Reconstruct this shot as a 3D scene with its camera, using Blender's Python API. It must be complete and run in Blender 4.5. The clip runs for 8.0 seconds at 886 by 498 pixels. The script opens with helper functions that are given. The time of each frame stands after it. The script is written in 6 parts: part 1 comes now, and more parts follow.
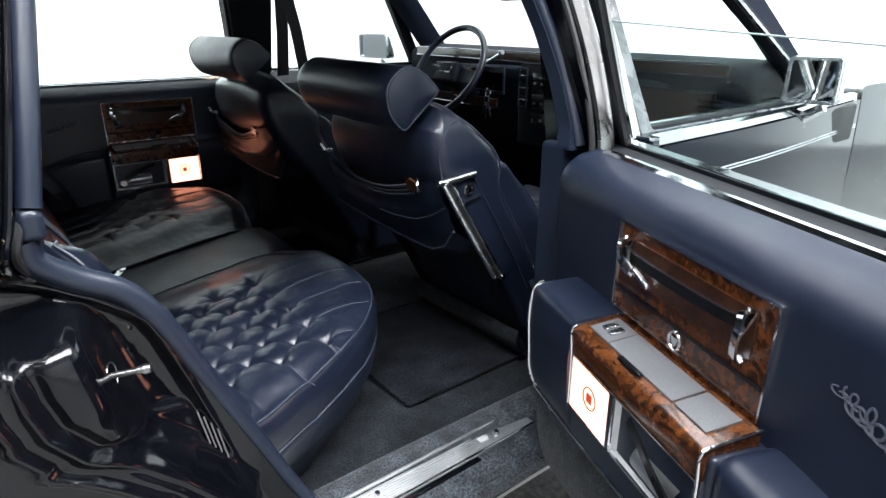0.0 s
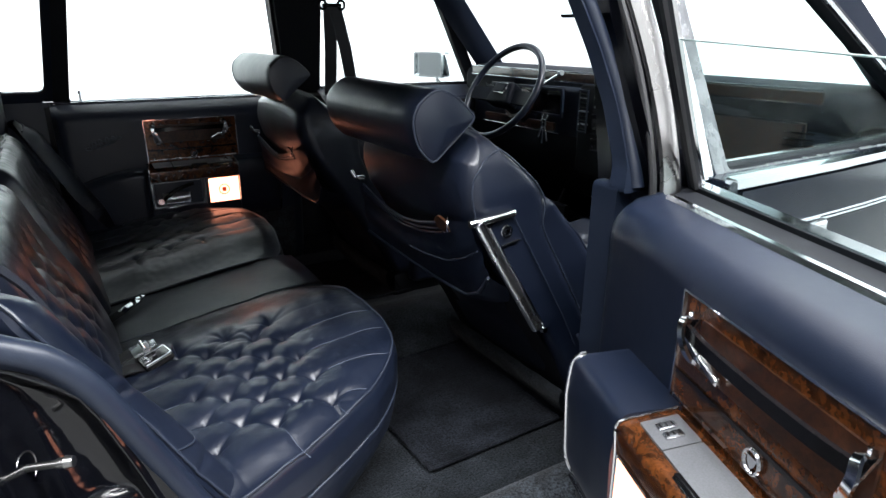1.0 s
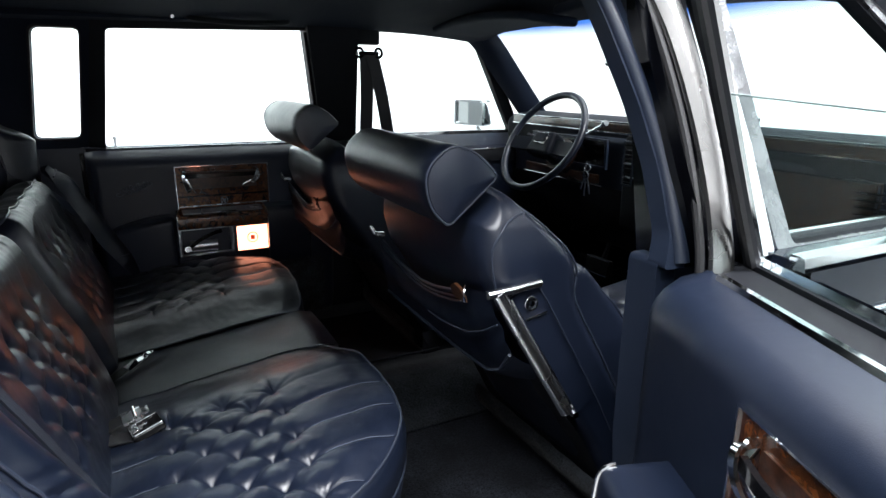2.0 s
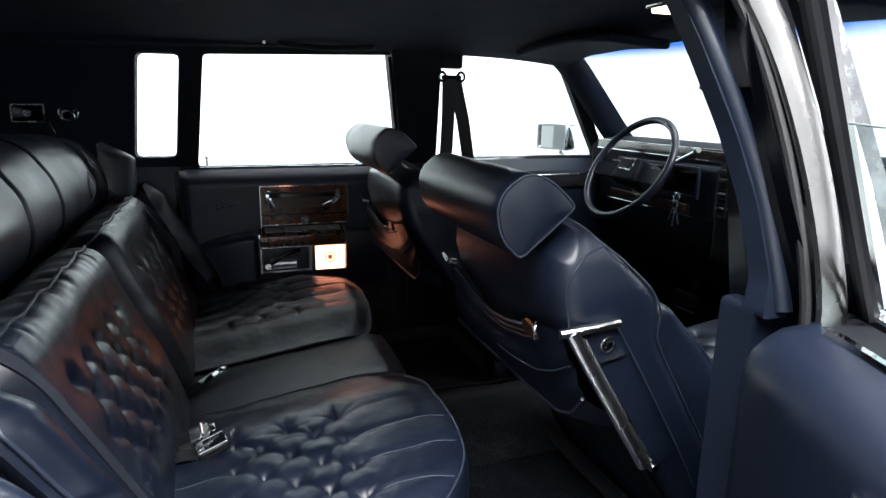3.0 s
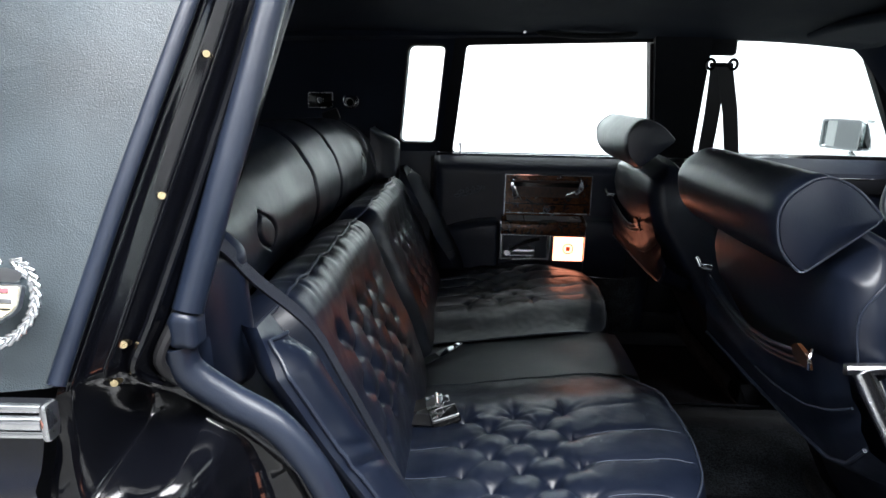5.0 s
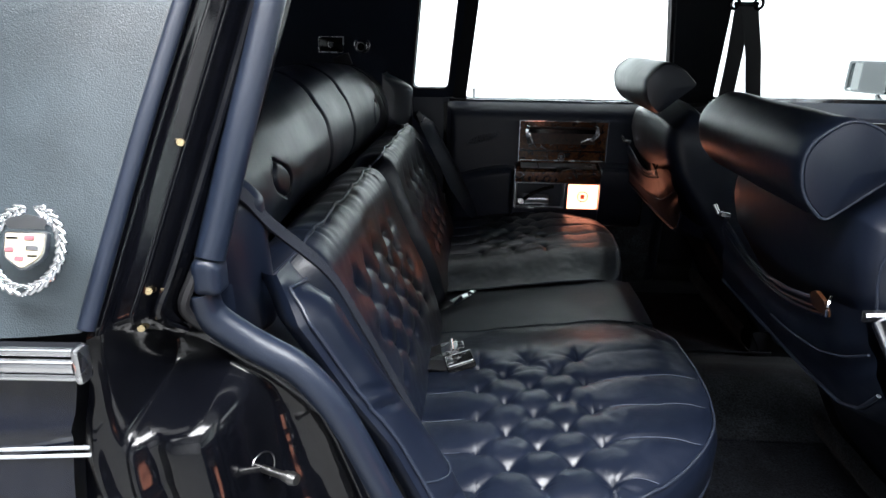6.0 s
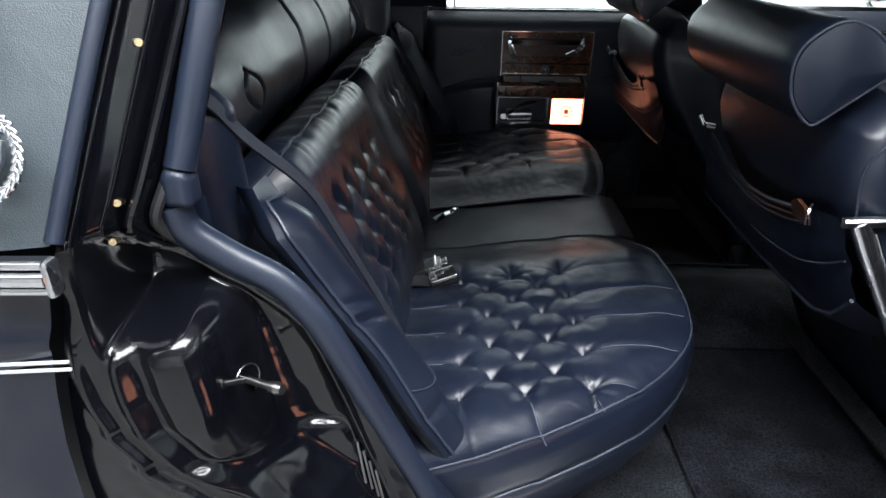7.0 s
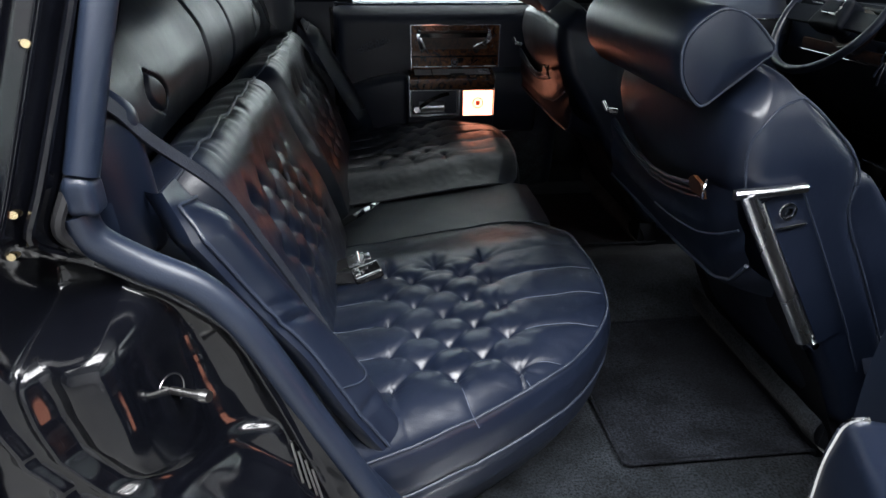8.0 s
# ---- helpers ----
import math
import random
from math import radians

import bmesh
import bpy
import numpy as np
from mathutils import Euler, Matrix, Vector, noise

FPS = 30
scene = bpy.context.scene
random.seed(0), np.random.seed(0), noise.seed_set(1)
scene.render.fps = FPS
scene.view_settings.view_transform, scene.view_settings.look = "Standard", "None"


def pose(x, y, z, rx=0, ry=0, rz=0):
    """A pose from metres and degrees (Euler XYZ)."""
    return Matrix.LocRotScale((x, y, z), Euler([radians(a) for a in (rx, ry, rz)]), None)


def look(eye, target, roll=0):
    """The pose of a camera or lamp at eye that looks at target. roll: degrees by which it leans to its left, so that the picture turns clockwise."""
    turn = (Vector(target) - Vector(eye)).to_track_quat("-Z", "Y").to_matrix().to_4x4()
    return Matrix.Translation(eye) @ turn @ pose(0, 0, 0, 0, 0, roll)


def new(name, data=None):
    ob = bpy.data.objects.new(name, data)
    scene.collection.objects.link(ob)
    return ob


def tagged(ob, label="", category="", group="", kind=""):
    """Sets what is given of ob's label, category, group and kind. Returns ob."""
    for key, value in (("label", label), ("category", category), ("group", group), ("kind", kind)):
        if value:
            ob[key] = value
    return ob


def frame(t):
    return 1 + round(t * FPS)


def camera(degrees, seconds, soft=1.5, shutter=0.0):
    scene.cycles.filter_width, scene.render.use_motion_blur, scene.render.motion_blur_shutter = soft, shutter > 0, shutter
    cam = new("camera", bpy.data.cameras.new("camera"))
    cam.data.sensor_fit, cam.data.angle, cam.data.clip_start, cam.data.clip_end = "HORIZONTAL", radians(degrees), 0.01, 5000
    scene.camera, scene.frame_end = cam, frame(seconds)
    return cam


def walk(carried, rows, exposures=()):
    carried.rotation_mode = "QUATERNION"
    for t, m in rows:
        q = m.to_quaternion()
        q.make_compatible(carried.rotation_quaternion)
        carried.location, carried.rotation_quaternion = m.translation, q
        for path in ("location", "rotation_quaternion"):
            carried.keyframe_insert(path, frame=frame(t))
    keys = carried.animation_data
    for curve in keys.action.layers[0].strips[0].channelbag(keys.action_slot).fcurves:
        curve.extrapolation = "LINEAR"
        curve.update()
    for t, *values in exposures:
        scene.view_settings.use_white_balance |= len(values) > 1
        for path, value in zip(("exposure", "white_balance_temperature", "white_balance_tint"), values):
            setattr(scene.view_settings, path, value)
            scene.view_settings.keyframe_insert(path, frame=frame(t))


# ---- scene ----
cam = camera(72.3, 8.0)
PATH = [
    (0, (-0.084, -1.587, 1.17), (1.079, -0.124, 0.458), 0.1),
    (0.5, (-0.003, -1.533, 1.167), (1.07, 0.001, 0.463), 0.3),
    (1, (0.065, -1.484, 1.168), (1.073, 0.111, 0.505), 0.4),
    (1.5, (0.121, -1.443, 1.171), (1.074, 0.209, 0.569), 0.5),
    (1.7, (0.146, -1.425, 1.173), (1.074, 0.251, 0.6), 0.5),
    (2.8, (0.206, -1.376, 1.18), (0.93, 0.43, 0.715), 0.8),
    (3, (0.208, -1.369, 1.179), (0.861, 0.463, 0.712), 0.8),
    (3.5, (0.206, -1.358, 1.179), (0.647, 0.535, 0.707), 0.9),
    (4, (0.196, -1.352, 1.183), (0.407, 0.577, 0.701), 0.8),
    (4.5, (0.187, -1.353, 1.182), (0.208, 0.585, 0.69), 0.9),
    (4.7, (0.189, -1.348, 1.175), (0.149, 0.589, 0.68), 1.1),
    (5.8, (0.176, -1.351, 1.176), (0.06, 0.548, 0.558), 0.9),
    (6, (0.179, -1.347, 1.173), (0.061, 0.534, 0.504), 0.7),
    (6.5, (0.178, -1.342, 1.164), (0.073, 0.482, 0.35), 0.6),
    (7, (0.18, -1.34, 1.158), (0.126, 0.443, 0.253), 0.6),
    (7.5, (0.182, -1.342, 1.158), (0.241, 0.433, 0.238), 0.6),
    (8, (0.18, -1.349, 1.158), (0.38, 0.417, 0.241), 0.5),
]
walk(cam, [(t, look(eye, target, roll)) for t, eye, target, roll in PATH])


# ---- light: a white photo studio with strip lamps under its ceiling, and added unseen area lamps ----
EXPOSURE = 0.14
scene.view_settings.exposure = EXPOSURE
world = bpy.data.worlds.new("studio_air")
scene.world = world
world.use_nodes = True
world.node_tree.nodes["Background"].inputs[0].default_value = (0.9, 0.95, 1.0, 1)
world.node_tree.nodes["Background"].inputs[1].default_value = 0.1


def area_lamp(name, x, y, z, sx, sy, watts, target, colour=(0.95, 0.97, 1.0)):
    data = bpy.data.lights.new(name, "AREA")
    data.shape, data.size, data.size_y, data.energy, data.color = "RECTANGLE", sx, sy, watts, colour
    ob = new(name, data)
    ob.matrix_world = look((x, y, z), target)
    return ob


for lamp_y, watts in ((-1.55, 125), (-1.9, 135), (-2.3, 145), (-2.65, 140)):
    area_lamp("strip_lamp", 1.0, lamp_y, 3.75, 4.8, 0.16, watts, (1.0, lamp_y + 0.7, 0))
# added unseen lamps: the first leaves a streak of reflection on the door jamb
area_lamp("added_area_lamp", -2.2, -2.4, 3.75, 0.6, 3.0, 22, (-1.4, -2.0, 0))
area_lamp("added_area_lamp", 0.8, 0.6, 3.75, 5.0, 1.2, 160, (0.8, 0.6, 0))
# added to fill upright faces by way of the east wall
area_lamp("added_area_lamp", 0.3, -4.6, 3.75, 6.0, 0.8, 300, (0.3, -7.0, 1.0))
# two added to turn the backdrop walls white
area_lamp("added_area_lamp", 0.6, 3.9, 3.75, 7.0, 1.2, 900, (0.6, 6.2, 1.0))
area_lamp("added_area_lamp", 4.6, 0.0, 3.75, 1.4, 7.0, 1000, (7.2, 0.0, 1.0))


# ---- materials ----
def material(name, colour, rough=0.5, metal=0.0, grain=0.0, grain_scale=200.0, bump=0.0, blotch=0.12, blotch_scale=6.0, coat=0.0, spec=0.5, rough_var=0.08, detail=3.0, sheen=0.0):
    """Principled material with fine relief and slow variation of colour and gloss."""
    m = bpy.data.materials.new(name)
    m.use_nodes = True
    nodes, links = m.node_tree.nodes, m.node_tree.links
    b = nodes["Principled BSDF"]
    b.inputs["Metallic"].default_value = metal
    b.inputs["Specular IOR Level"].default_value = spec
    b.inputs["Coat Weight"].default_value = coat
    b.inputs["Coat Roughness"].default_value = 0.06
    b.inputs["Sheen Weight"].default_value = sheen
    at = nodes.new("ShaderNodeTexCoord")
    slow = nodes.new("ShaderNodeTexNoise")
    slow.inputs["Scale"].default_value, slow.inputs["Detail"].default_value = blotch_scale, 4
    links.new(at.outputs["Object"], slow.inputs["Vector"])
    fine = nodes.new("ShaderNodeTexNoise")
    fine.inputs["Scale"].default_value, fine.inputs["Detail"].default_value = grain_scale, detail
    links.new(at.outputs["Object"], fine.inputs["Vector"])
    ramp = nodes.new("ShaderNodeMapRange")
    ramp.inputs["From Min"].default_value, ramp.inputs["From Max"].default_value = 0.3, 0.7
    ramp.inputs["To Min"].default_value, ramp.inputs["To Max"].default_value = 1 - blotch, 1 + blotch
    links.new(slow.outputs["Fac"], ramp.inputs["Value"])
    ramp2 = nodes.new("ShaderNodeMapRange")
    ramp2.inputs["From Min"].default_value, ramp2.inputs["From Max"].default_value = 0.3, 0.7
    ramp2.inputs["To Min"].default_value, ramp2.inputs["To Max"].default_value = 1 - grain, 1 + grain
    links.new(fine.outputs["Fac"], ramp2.inputs["Value"])
    both = nodes.new("ShaderNodeMath")
    both.operation = "MULTIPLY"
    links.new(ramp.outputs[0], both.inputs[0]), links.new(ramp2.outputs[0], both.inputs[1])
    tint = nodes.new("ShaderNodeVectorMath")
    tint.operation = "SCALE"
    tint.inputs[0].default_value = colour
    links.new(both.outputs[0], tint.inputs["Scale"])
    links.new(tint.outputs[0], b.inputs["Base Color"])
    gloss = nodes.new("ShaderNodeMapRange")
    gloss.inputs["From Min"].default_value, gloss.inputs["From Max"].default_value = 0.3, 0.7
    gloss.inputs["To Min"].default_value, gloss.inputs["To Max"].default_value = max(0.02, rough - rough_var), rough + rough_var
    links.new(slow.outputs["Fac"], gloss.inputs["Value"])
    links.new(gloss.outputs[0], b.inputs["Roughness"])
    if bump:
        relief = nodes.new("ShaderNodeBump")
        relief.inputs["Strength"].default_value, relief.inputs["Distance"].default_value = min(1.0, bump), 0.002
        links.new(fine.outputs["Fac"], relief.inputs["Height"])
        links.new(relief.outputs[0], b.inputs["Normal"])
    return m


def pebbled(m, scale, strength, wrinkle=0.12):
    """Adds a pebbled leather grain of rounded cells to a material's relief."""
    nodes, links = m.node_tree.nodes, m.node_tree.links
    cells = nodes.new("ShaderNodeTexVoronoi")
    cells.inputs["Scale"].default_value = scale
    links.new(nodes["Texture Coordinate"].outputs["Object"], cells.inputs["Vector"])
    relief = nodes.new("ShaderNodeBump")
    relief.inputs["Strength"].default_value, relief.inputs["Distance"].default_value = strength, 0.0006
    relief.invert = True
    links.new(cells.outputs["Distance"], relief.inputs["Height"])
    folds = nodes.new("ShaderNodeTexNoise")
    folds.inputs["Scale"].default_value, folds.inputs["Detail"].default_value, folds.inputs["Distortion"].default_value = 24, 3, 0.8
    links.new(nodes["Texture Coordinate"].outputs["Object"], folds.inputs["Vector"])
    broad = nodes.new("ShaderNodeBump")
    broad.inputs["Strength"].default_value, broad.inputs["Distance"].default_value = wrinkle, 0.006
    links.new(folds.outputs["Fac"], broad.inputs["Height"])
    links.new(broad.outputs[0], relief.inputs["Normal"])
    links.new(relief.outputs[0], nodes["Principled BSDF"].inputs["Normal"])
    return m


def burl(name, dark, light, rough=0.22):
    """Burled walnut: swirling bands with dark knots under a clear coat."""
    m = bpy.data.materials.new(name)
    m.use_nodes = True
    nodes, links = m.node_tree.nodes, m.node_tree.links
    b = nodes["Principled BSDF"]
    b.inputs["Roughness"].default_value, b.inputs["Coat Weight"].default_value, b.inputs["Coat Roughness"].default_value = rough, 0.5, 0.08
    at = nodes.new("ShaderNodeTexCoord")
    warp = nodes.new("ShaderNodeTexNoise")
    warp.inputs["Scale"].default_value, warp.inputs["Detail"].default_value, warp.inputs["Distortion"].default_value = 42, 8, 1.4
    links.new(at.outputs["Object"], warp.inputs["Vector"])
    knots = nodes.new("ShaderNodeTexNoise")
    knots.inputs["Scale"].default_value, knots.inputs["Detail"].default_value, knots.inputs["Distortion"].default_value = 130, 4, 1.6
    links.new(at.outputs["Object"], knots.inputs["Vector"])
    ramp = nodes.new("ShaderNodeValToRGB")
    ramp.color_ramp.elements[0].position, ramp.color_ramp.elements[0].color = 0.30, (*dark, 1)
    ramp.color_ramp.elements[1].position, ramp.color_ramp.elements[1].color = 0.72, (*light, 1)
    links.new(warp.outputs["Fac"], ramp.inputs["Fac"])
    spots = nodes.new("ShaderNodeMapRange")
    spots.inputs["From Min"].default_value, spots.inputs["From Max"].default_value = 0.3, 0.55
    spots.inputs["To Min"].default_value, spots.inputs["To Max"].default_value = 0.45, 1.1
    links.new(knots.outputs["Fac"], spots.inputs["Value"])
    mixed = nodes.new("ShaderNodeVectorMath")
    mixed.operation = "SCALE"
    links.new(ramp.outputs["Color"], mixed.inputs[0]), links.new(spots.outputs[0], mixed.inputs["Scale"])
    links.new(mixed.outputs[0], b.inputs["Base Color"])
    return m


def glass(name, tint=(0.93, 0.97, 0.96)):
    m = bpy.data.materials.new(name)
    m.use_nodes = True
    nodes, links = m.node_tree.nodes, m.node_tree.links
    nodes.remove(nodes["Principled BSDF"])
    clear = nodes.new("ShaderNodeBsdfTransparent")
    clear.inputs[0].default_value = (*tint, 1)
    shine = nodes.new("ShaderNodeBsdfGlossy")
    shine.inputs["Roughness"].default_value = 0.02
    facing = nodes.new("ShaderNodeLayerWeight")
    facing.inputs["Blend"].default_value = 0.5
    steep = nodes.new("ShaderNodeMath")
    steep.operation = "POWER"
    steep.inputs[1].default_value = 4.0
    links.new(facing.outputs["Facing"], steep.inputs[0])
    fres = nodes.new("ShaderNodeMapRange")
    fres.inputs["To Min"].default_value, fres.inputs["To Max"].default_value = 0.012, 0.08
    links.new(steep.outputs[0], fres.inputs["Value"])
    mix = nodes.new("ShaderNodeMixShader")
    links.new(fres.outputs[0], mix.inputs[0]), links.new(clear.outputs[0], mix.inputs[1]), links.new(shine.outputs[0], mix.inputs[2])
    links.new(mix.outputs[0], nodes["Material Output"].inputs["Surface"])
    return m


def glowing(name, colour, strength):
    m = bpy.data.materials.new(name)
    m.use_nodes = True
    b = m.node_tree.nodes["Principled BSDF"]
    b.inputs["Base Color"].default_value = (0.8, 0.75, 0.7, 1)
    b.inputs["Emission Color"].default_value, b.inputs["Emission Strength"].default_value = (*colour, 1), strength
    return m


NAVY = (0.0060, 0.0096, 0.0210)
LEATHER = pebbled(material("navy_leather", NAVY, 0.37, spec=0.58, blotch=0.18, blotch_scale=9, rough_var=0.07), 520, 0.16, 0.15)
LEATHER_PLAIN = pebbled(material("navy_leather_smooth", NAVY, 0.37, spec=0.60, blotch=0.15, blotch_scale=5), 600, 0.12, 0.10)
VINYL = pebbled(material("navy_vinyl", (0.0074, 0.0122, 0.0268), 0.40, blotch=0.10, blotch_scale=7), 900, 0.12, 0.06)
PLASTIC = material("navy_plastic", (0.011, 0.0165, 0.031), 0.36, grain=0.05, grain_scale=900, bump=0.12, blotch=0.10)
PIPING = material("navy_piping", (0.021, 0.028, 0.046), 0.42, blotch=0.08)
THREAD = material("stitching_thread", (0.085, 0.10, 0.14), 0.6, blotch=0.15, blotch_scale=60)
CARPET = material("blue_grey_carpet", (0.0150, 0.0175, 0.0210), 0.95, grain=0.8, grain_scale=240, bump=1.0, blotch=0.45, blotch_scale=18, spec=0.08, detail=6, sheen=0.06)
# lit copy of the carpet: paler for the light at the open door, with mottled wear
LITCARPET = material("lit_mottled_carpet", (0.042, 0.048, 0.056), 0.95, grain=0.85, grain_scale=220, bump=1.0, blotch=0.5, blotch_scale=24, spec=0.1, detail=6, sheen=0.15)
MAT = material("dark_floor_mat", (0.0110, 0.0124, 0.0160), 0.95, grain=0.8, grain_scale=260, bump=1.0, blotch=0.5, blotch_scale=14, spec=0.06, detail=6, sheen=0.02)
HEADLINER = material("dark_cloth_headliner", (0.012, 0.017, 0.030), 0.9, grain=0.3, grain_scale=600, bump=0.5, blotch=0.1, spec=0.2)
BLACKTRIM = material("black_trim", (0.006, 0.007, 0.010), 0.6, blotch=0.1, spec=0.25)
WEBBING = material("navy_webbing", (0.0085, 0.012, 0.022), 0.7, grain=0.3, grain_scale=700, bump=0.6)
RUBBER = material("black_rubber", (0.012, 0.012, 0.014), 0.6, blotch=0.15)
PAINT = material("navy_black_paint", (0.0024, 0.0027, 0.0042), 0.12, spec=0.5, blotch=0.2, blotch_scale=12, rough_var=0.04, grain=0.1, grain_scale=90)
BODYBLUE = material("navy_body_paint", (0.0045, 0.0068, 0.0155), 0.11, spec=0.5, blotch=0.05, grain=0.08, grain_scale=1500, rough_var=0.03)
CHROME = material("chrome", (0.82, 0.83, 0.85), 0.10, metal=1.0, blotch=0.06, blotch_scale=40, rough_var=0.05)
STEEL = material("brushed_metal", (0.58, 0.59, 0.61), 0.26, metal=1.0, blotch=0.12, blotch_scale=30, grain=0.12, grain_scale=300)
BRUSHED = material("brushed_aluminium", (0.72, 0.73, 0.75), 0.45, metal=1.0, blotch=0.10, blotch_scale=14, grain=0.10, grain_scale=400, rough_var=0.06)
SATIN = material("satin_chrome", (0.80, 0.81, 0.83), 0.27, metal=1.0, blotch=0.03, blotch_scale=10, rough_var=0.03)
DULLMETAL = material("dull_bright_metal", (0.36, 0.355, 0.35), 0.30, metal=1.0, blotch=0.04, blotch_scale=8, rough_var=0.04)
BRASS = material("brass_screw", (0.75, 0.60, 0.35), 0.25, metal=1.0, blotch=0.1, blotch_scale=80)
GREYPLASTIC = material("silver_grey_plate", (0.21, 0.215, 0.23), 0.38, metal=0.5, blotch=0.08, grain=0.1, grain_scale=500)
BURL = burl("burl_walnut", (0.010, 0.0035, 0.0018), (0.150, 0.046, 0.012))
WALNUT = burl("dark_walnut", (0.012, 0.005, 0.003), (0.065, 0.024, 0.010), 0.3)
VINYLROOF = pebbled(material("grey_blue_vinyl_roof", (0.037, 0.049, 0.057), 0.40, blotch=0.25, blotch_scale=12), 900, 0.40)
GLASS = glass("clear_glass", (0.90, 0.95, 0.94))
TINT = glass("blue_tint_band", (0.06, 0.20, 0.62))
fade_nodes, fade_links = TINT.node_tree.nodes, TINT.node_tree.links
fade_at = fade_nodes.new("ShaderNodeTexCoord")
fade_axis = fade_nodes.new("ShaderNodeSeparateXYZ")
fade_ramp = fade_nodes.new("ShaderNodeValToRGB")
fade_ramp.color_ramp.elements[0].position, fade_ramp.color_ramp.elements[0].color = 0.0, (0.90, 0.95, 0.94, 1)
fade_ramp.color_ramp.elements[1].position, fade_ramp.color_ramp.elements[1].color = 0.75, (0.05, 0.16, 0.50, 1)
fade_links.new(fade_at.outputs["Generated"], fade_axis.inputs[0])
fade_links.new(fade_axis.outputs["Z"], fade_ramp.inputs[0])
fade_links.new(fade_ramp.outputs[0], fade_nodes["Transparent BSDF"].inputs[0])
MIRROR = material("mirror_glass", (0.9, 0.9, 0.9), 0.02, metal=1.0, blotch=0.0, rough_var=0.0)
WALLWHITE = material("white_studio_paint", (0.86, 0.87, 0.88), 0.7, blotch=0.03, blotch_scale=0.6)
# greys of surfaces out of view, set for the fill and reflections they give
WALLGREY = material("unseen_grey_paint", (0.48, 0.49, 0.50), 0.7, blotch=0.1, blotch_scale=0.8)
# darker, to cut the light on the seats' rear faces
WALLDARK = material("unseen_wall_dark_grey", (0.22, 0.23, 0.24), 0.7, blotch=0.1, blotch_scale=0.8)
CONCRETE = material("grey_concrete", (0.21, 0.21, 0.205), 0.6, grain=0.45, grain_scale=60, bump=0.4, blotch=0.25, blotch_scale=5, detail=8)
LAMPGLOW = glowing("lit_lamp_lens", (1.0, 0.35, 0.21), 4.3)
LAMPRED = glowing("red_lens_mark", (1.0, 0.10, 0.04), 0.45)
LAMPRED.node_tree.nodes["Principled BSDF"].inputs["Base Color"].default_value = (0.25, 0.03, 0.02, 1)
DOMEGLOW = glowing("dome_lens", (1.0, 0.75, 0.5), 5.0)
RED = material("dull_red_enamel", (0.34, 0.13, 0.15), 0.3)
CREAM = material("cream_enamel", (0.65, 0.58, 0.42), 0.35)
PALEPLATE = material("pale_satin_plate", (0.50, 0.51, 0.53), 0.35, blotch=0.04, blotch_scale=8)
PINLINE = material("pale_pinstripe", (0.50, 0.53, 0.56), 0.3)
GLASSEDGE = material("ground_glass_edge", (0.30, 0.37, 0.37), 0.35)
SCRIPT = material("embroidery_thread", (0.075, 0.088, 0.120), 0.6, blotch=0.2, blotch_scale=90)
DIALBLACK = material("gloss_black_dial", (0.006, 0.006, 0.007), 0.18, blotch=0.1)


# ---- building blocks ----
def mesh_of(verts, faces, name):
    me = bpy.data.meshes.new(name)
    me.from_pydata([tuple(v) for v in verts], [], [tuple(f) for f in faces])
    me.validate()
    return me


def part(name, shape, mat, parent=None, label="", smooth=True):
    """One mesh object from a bmesh or from (verts, faces), under its thing."""
    if isinstance(shape, tuple):
        bm = bmesh.new()
        me = mesh_of(shape[0], shape[1], name)
        bm.from_mesh(me)
        bpy.data.meshes.remove(me)
    else:
        bm = shape
    bmesh.ops.recalc_face_normals(bm, faces=bm.faces)
    me = bpy.data.meshes.new(name)
    bm.to_mesh(me)
    bm.free()
    for p in me.polygons:
        p.use_smooth = smooth
    if smooth:
        me.set_sharp_from_angle(angle=radians(40))
    me.materials.append(mat)
    ob = new(name, me)
    if parent:
        ob.parent = parent
    if label:
        tagged(ob, label)
    return ob


def thing(name, label, category, group="", kind="", at=(0, 0, 0)):
    ob = new(name)
    ob.location = at
    ob.empty_display_size = 0.05
    return tagged(ob, label, category, group, kind)


def box(cx, cy, cz, sx, sy, sz, bevel=0.0, seg=2, m=None):
    bm = bmesh.new()
    bmesh.ops.create_cube(bm, size=1, matrix=(m or Matrix()) @ Matrix.Translation((cx, cy, cz)) @ Matrix.Diagonal((sx, sy, sz, 1)))
    if bevel:
        bmesh.ops.bevel(bm, geom=bm.edges[:], offset=bevel, segments=seg, profile=0.6, affect="EDGES")
    return bm


def joined(*shapes):
    out = bmesh.new()
    for s in shapes:
        if isinstance(s, tuple):
            me = mesh_of(s[0], s[1], "tmp")
        else:
            me = bpy.data.meshes.new("tmp")
            s.to_mesh(me)
            s.free()
        out.from_mesh(me)
        bpy.data.meshes.remove(me)
    return out


def rod(p, q, r, r2=None, n=16):
    """A round bar from p to q."""
    p, q = Vector(p), Vector(q)
    d = q - p
    bm = bmesh.new()
    bmesh.ops.create_cone(bm, cap_ends=True, segments=n, radius1=r, radius2=r if r2 is None else r2, depth=d.length,
                          matrix=Matrix.Translation((p + q) / 2) @ d.to_track_quat("Z", "Y").to_matrix().to_4x4())
    return bm


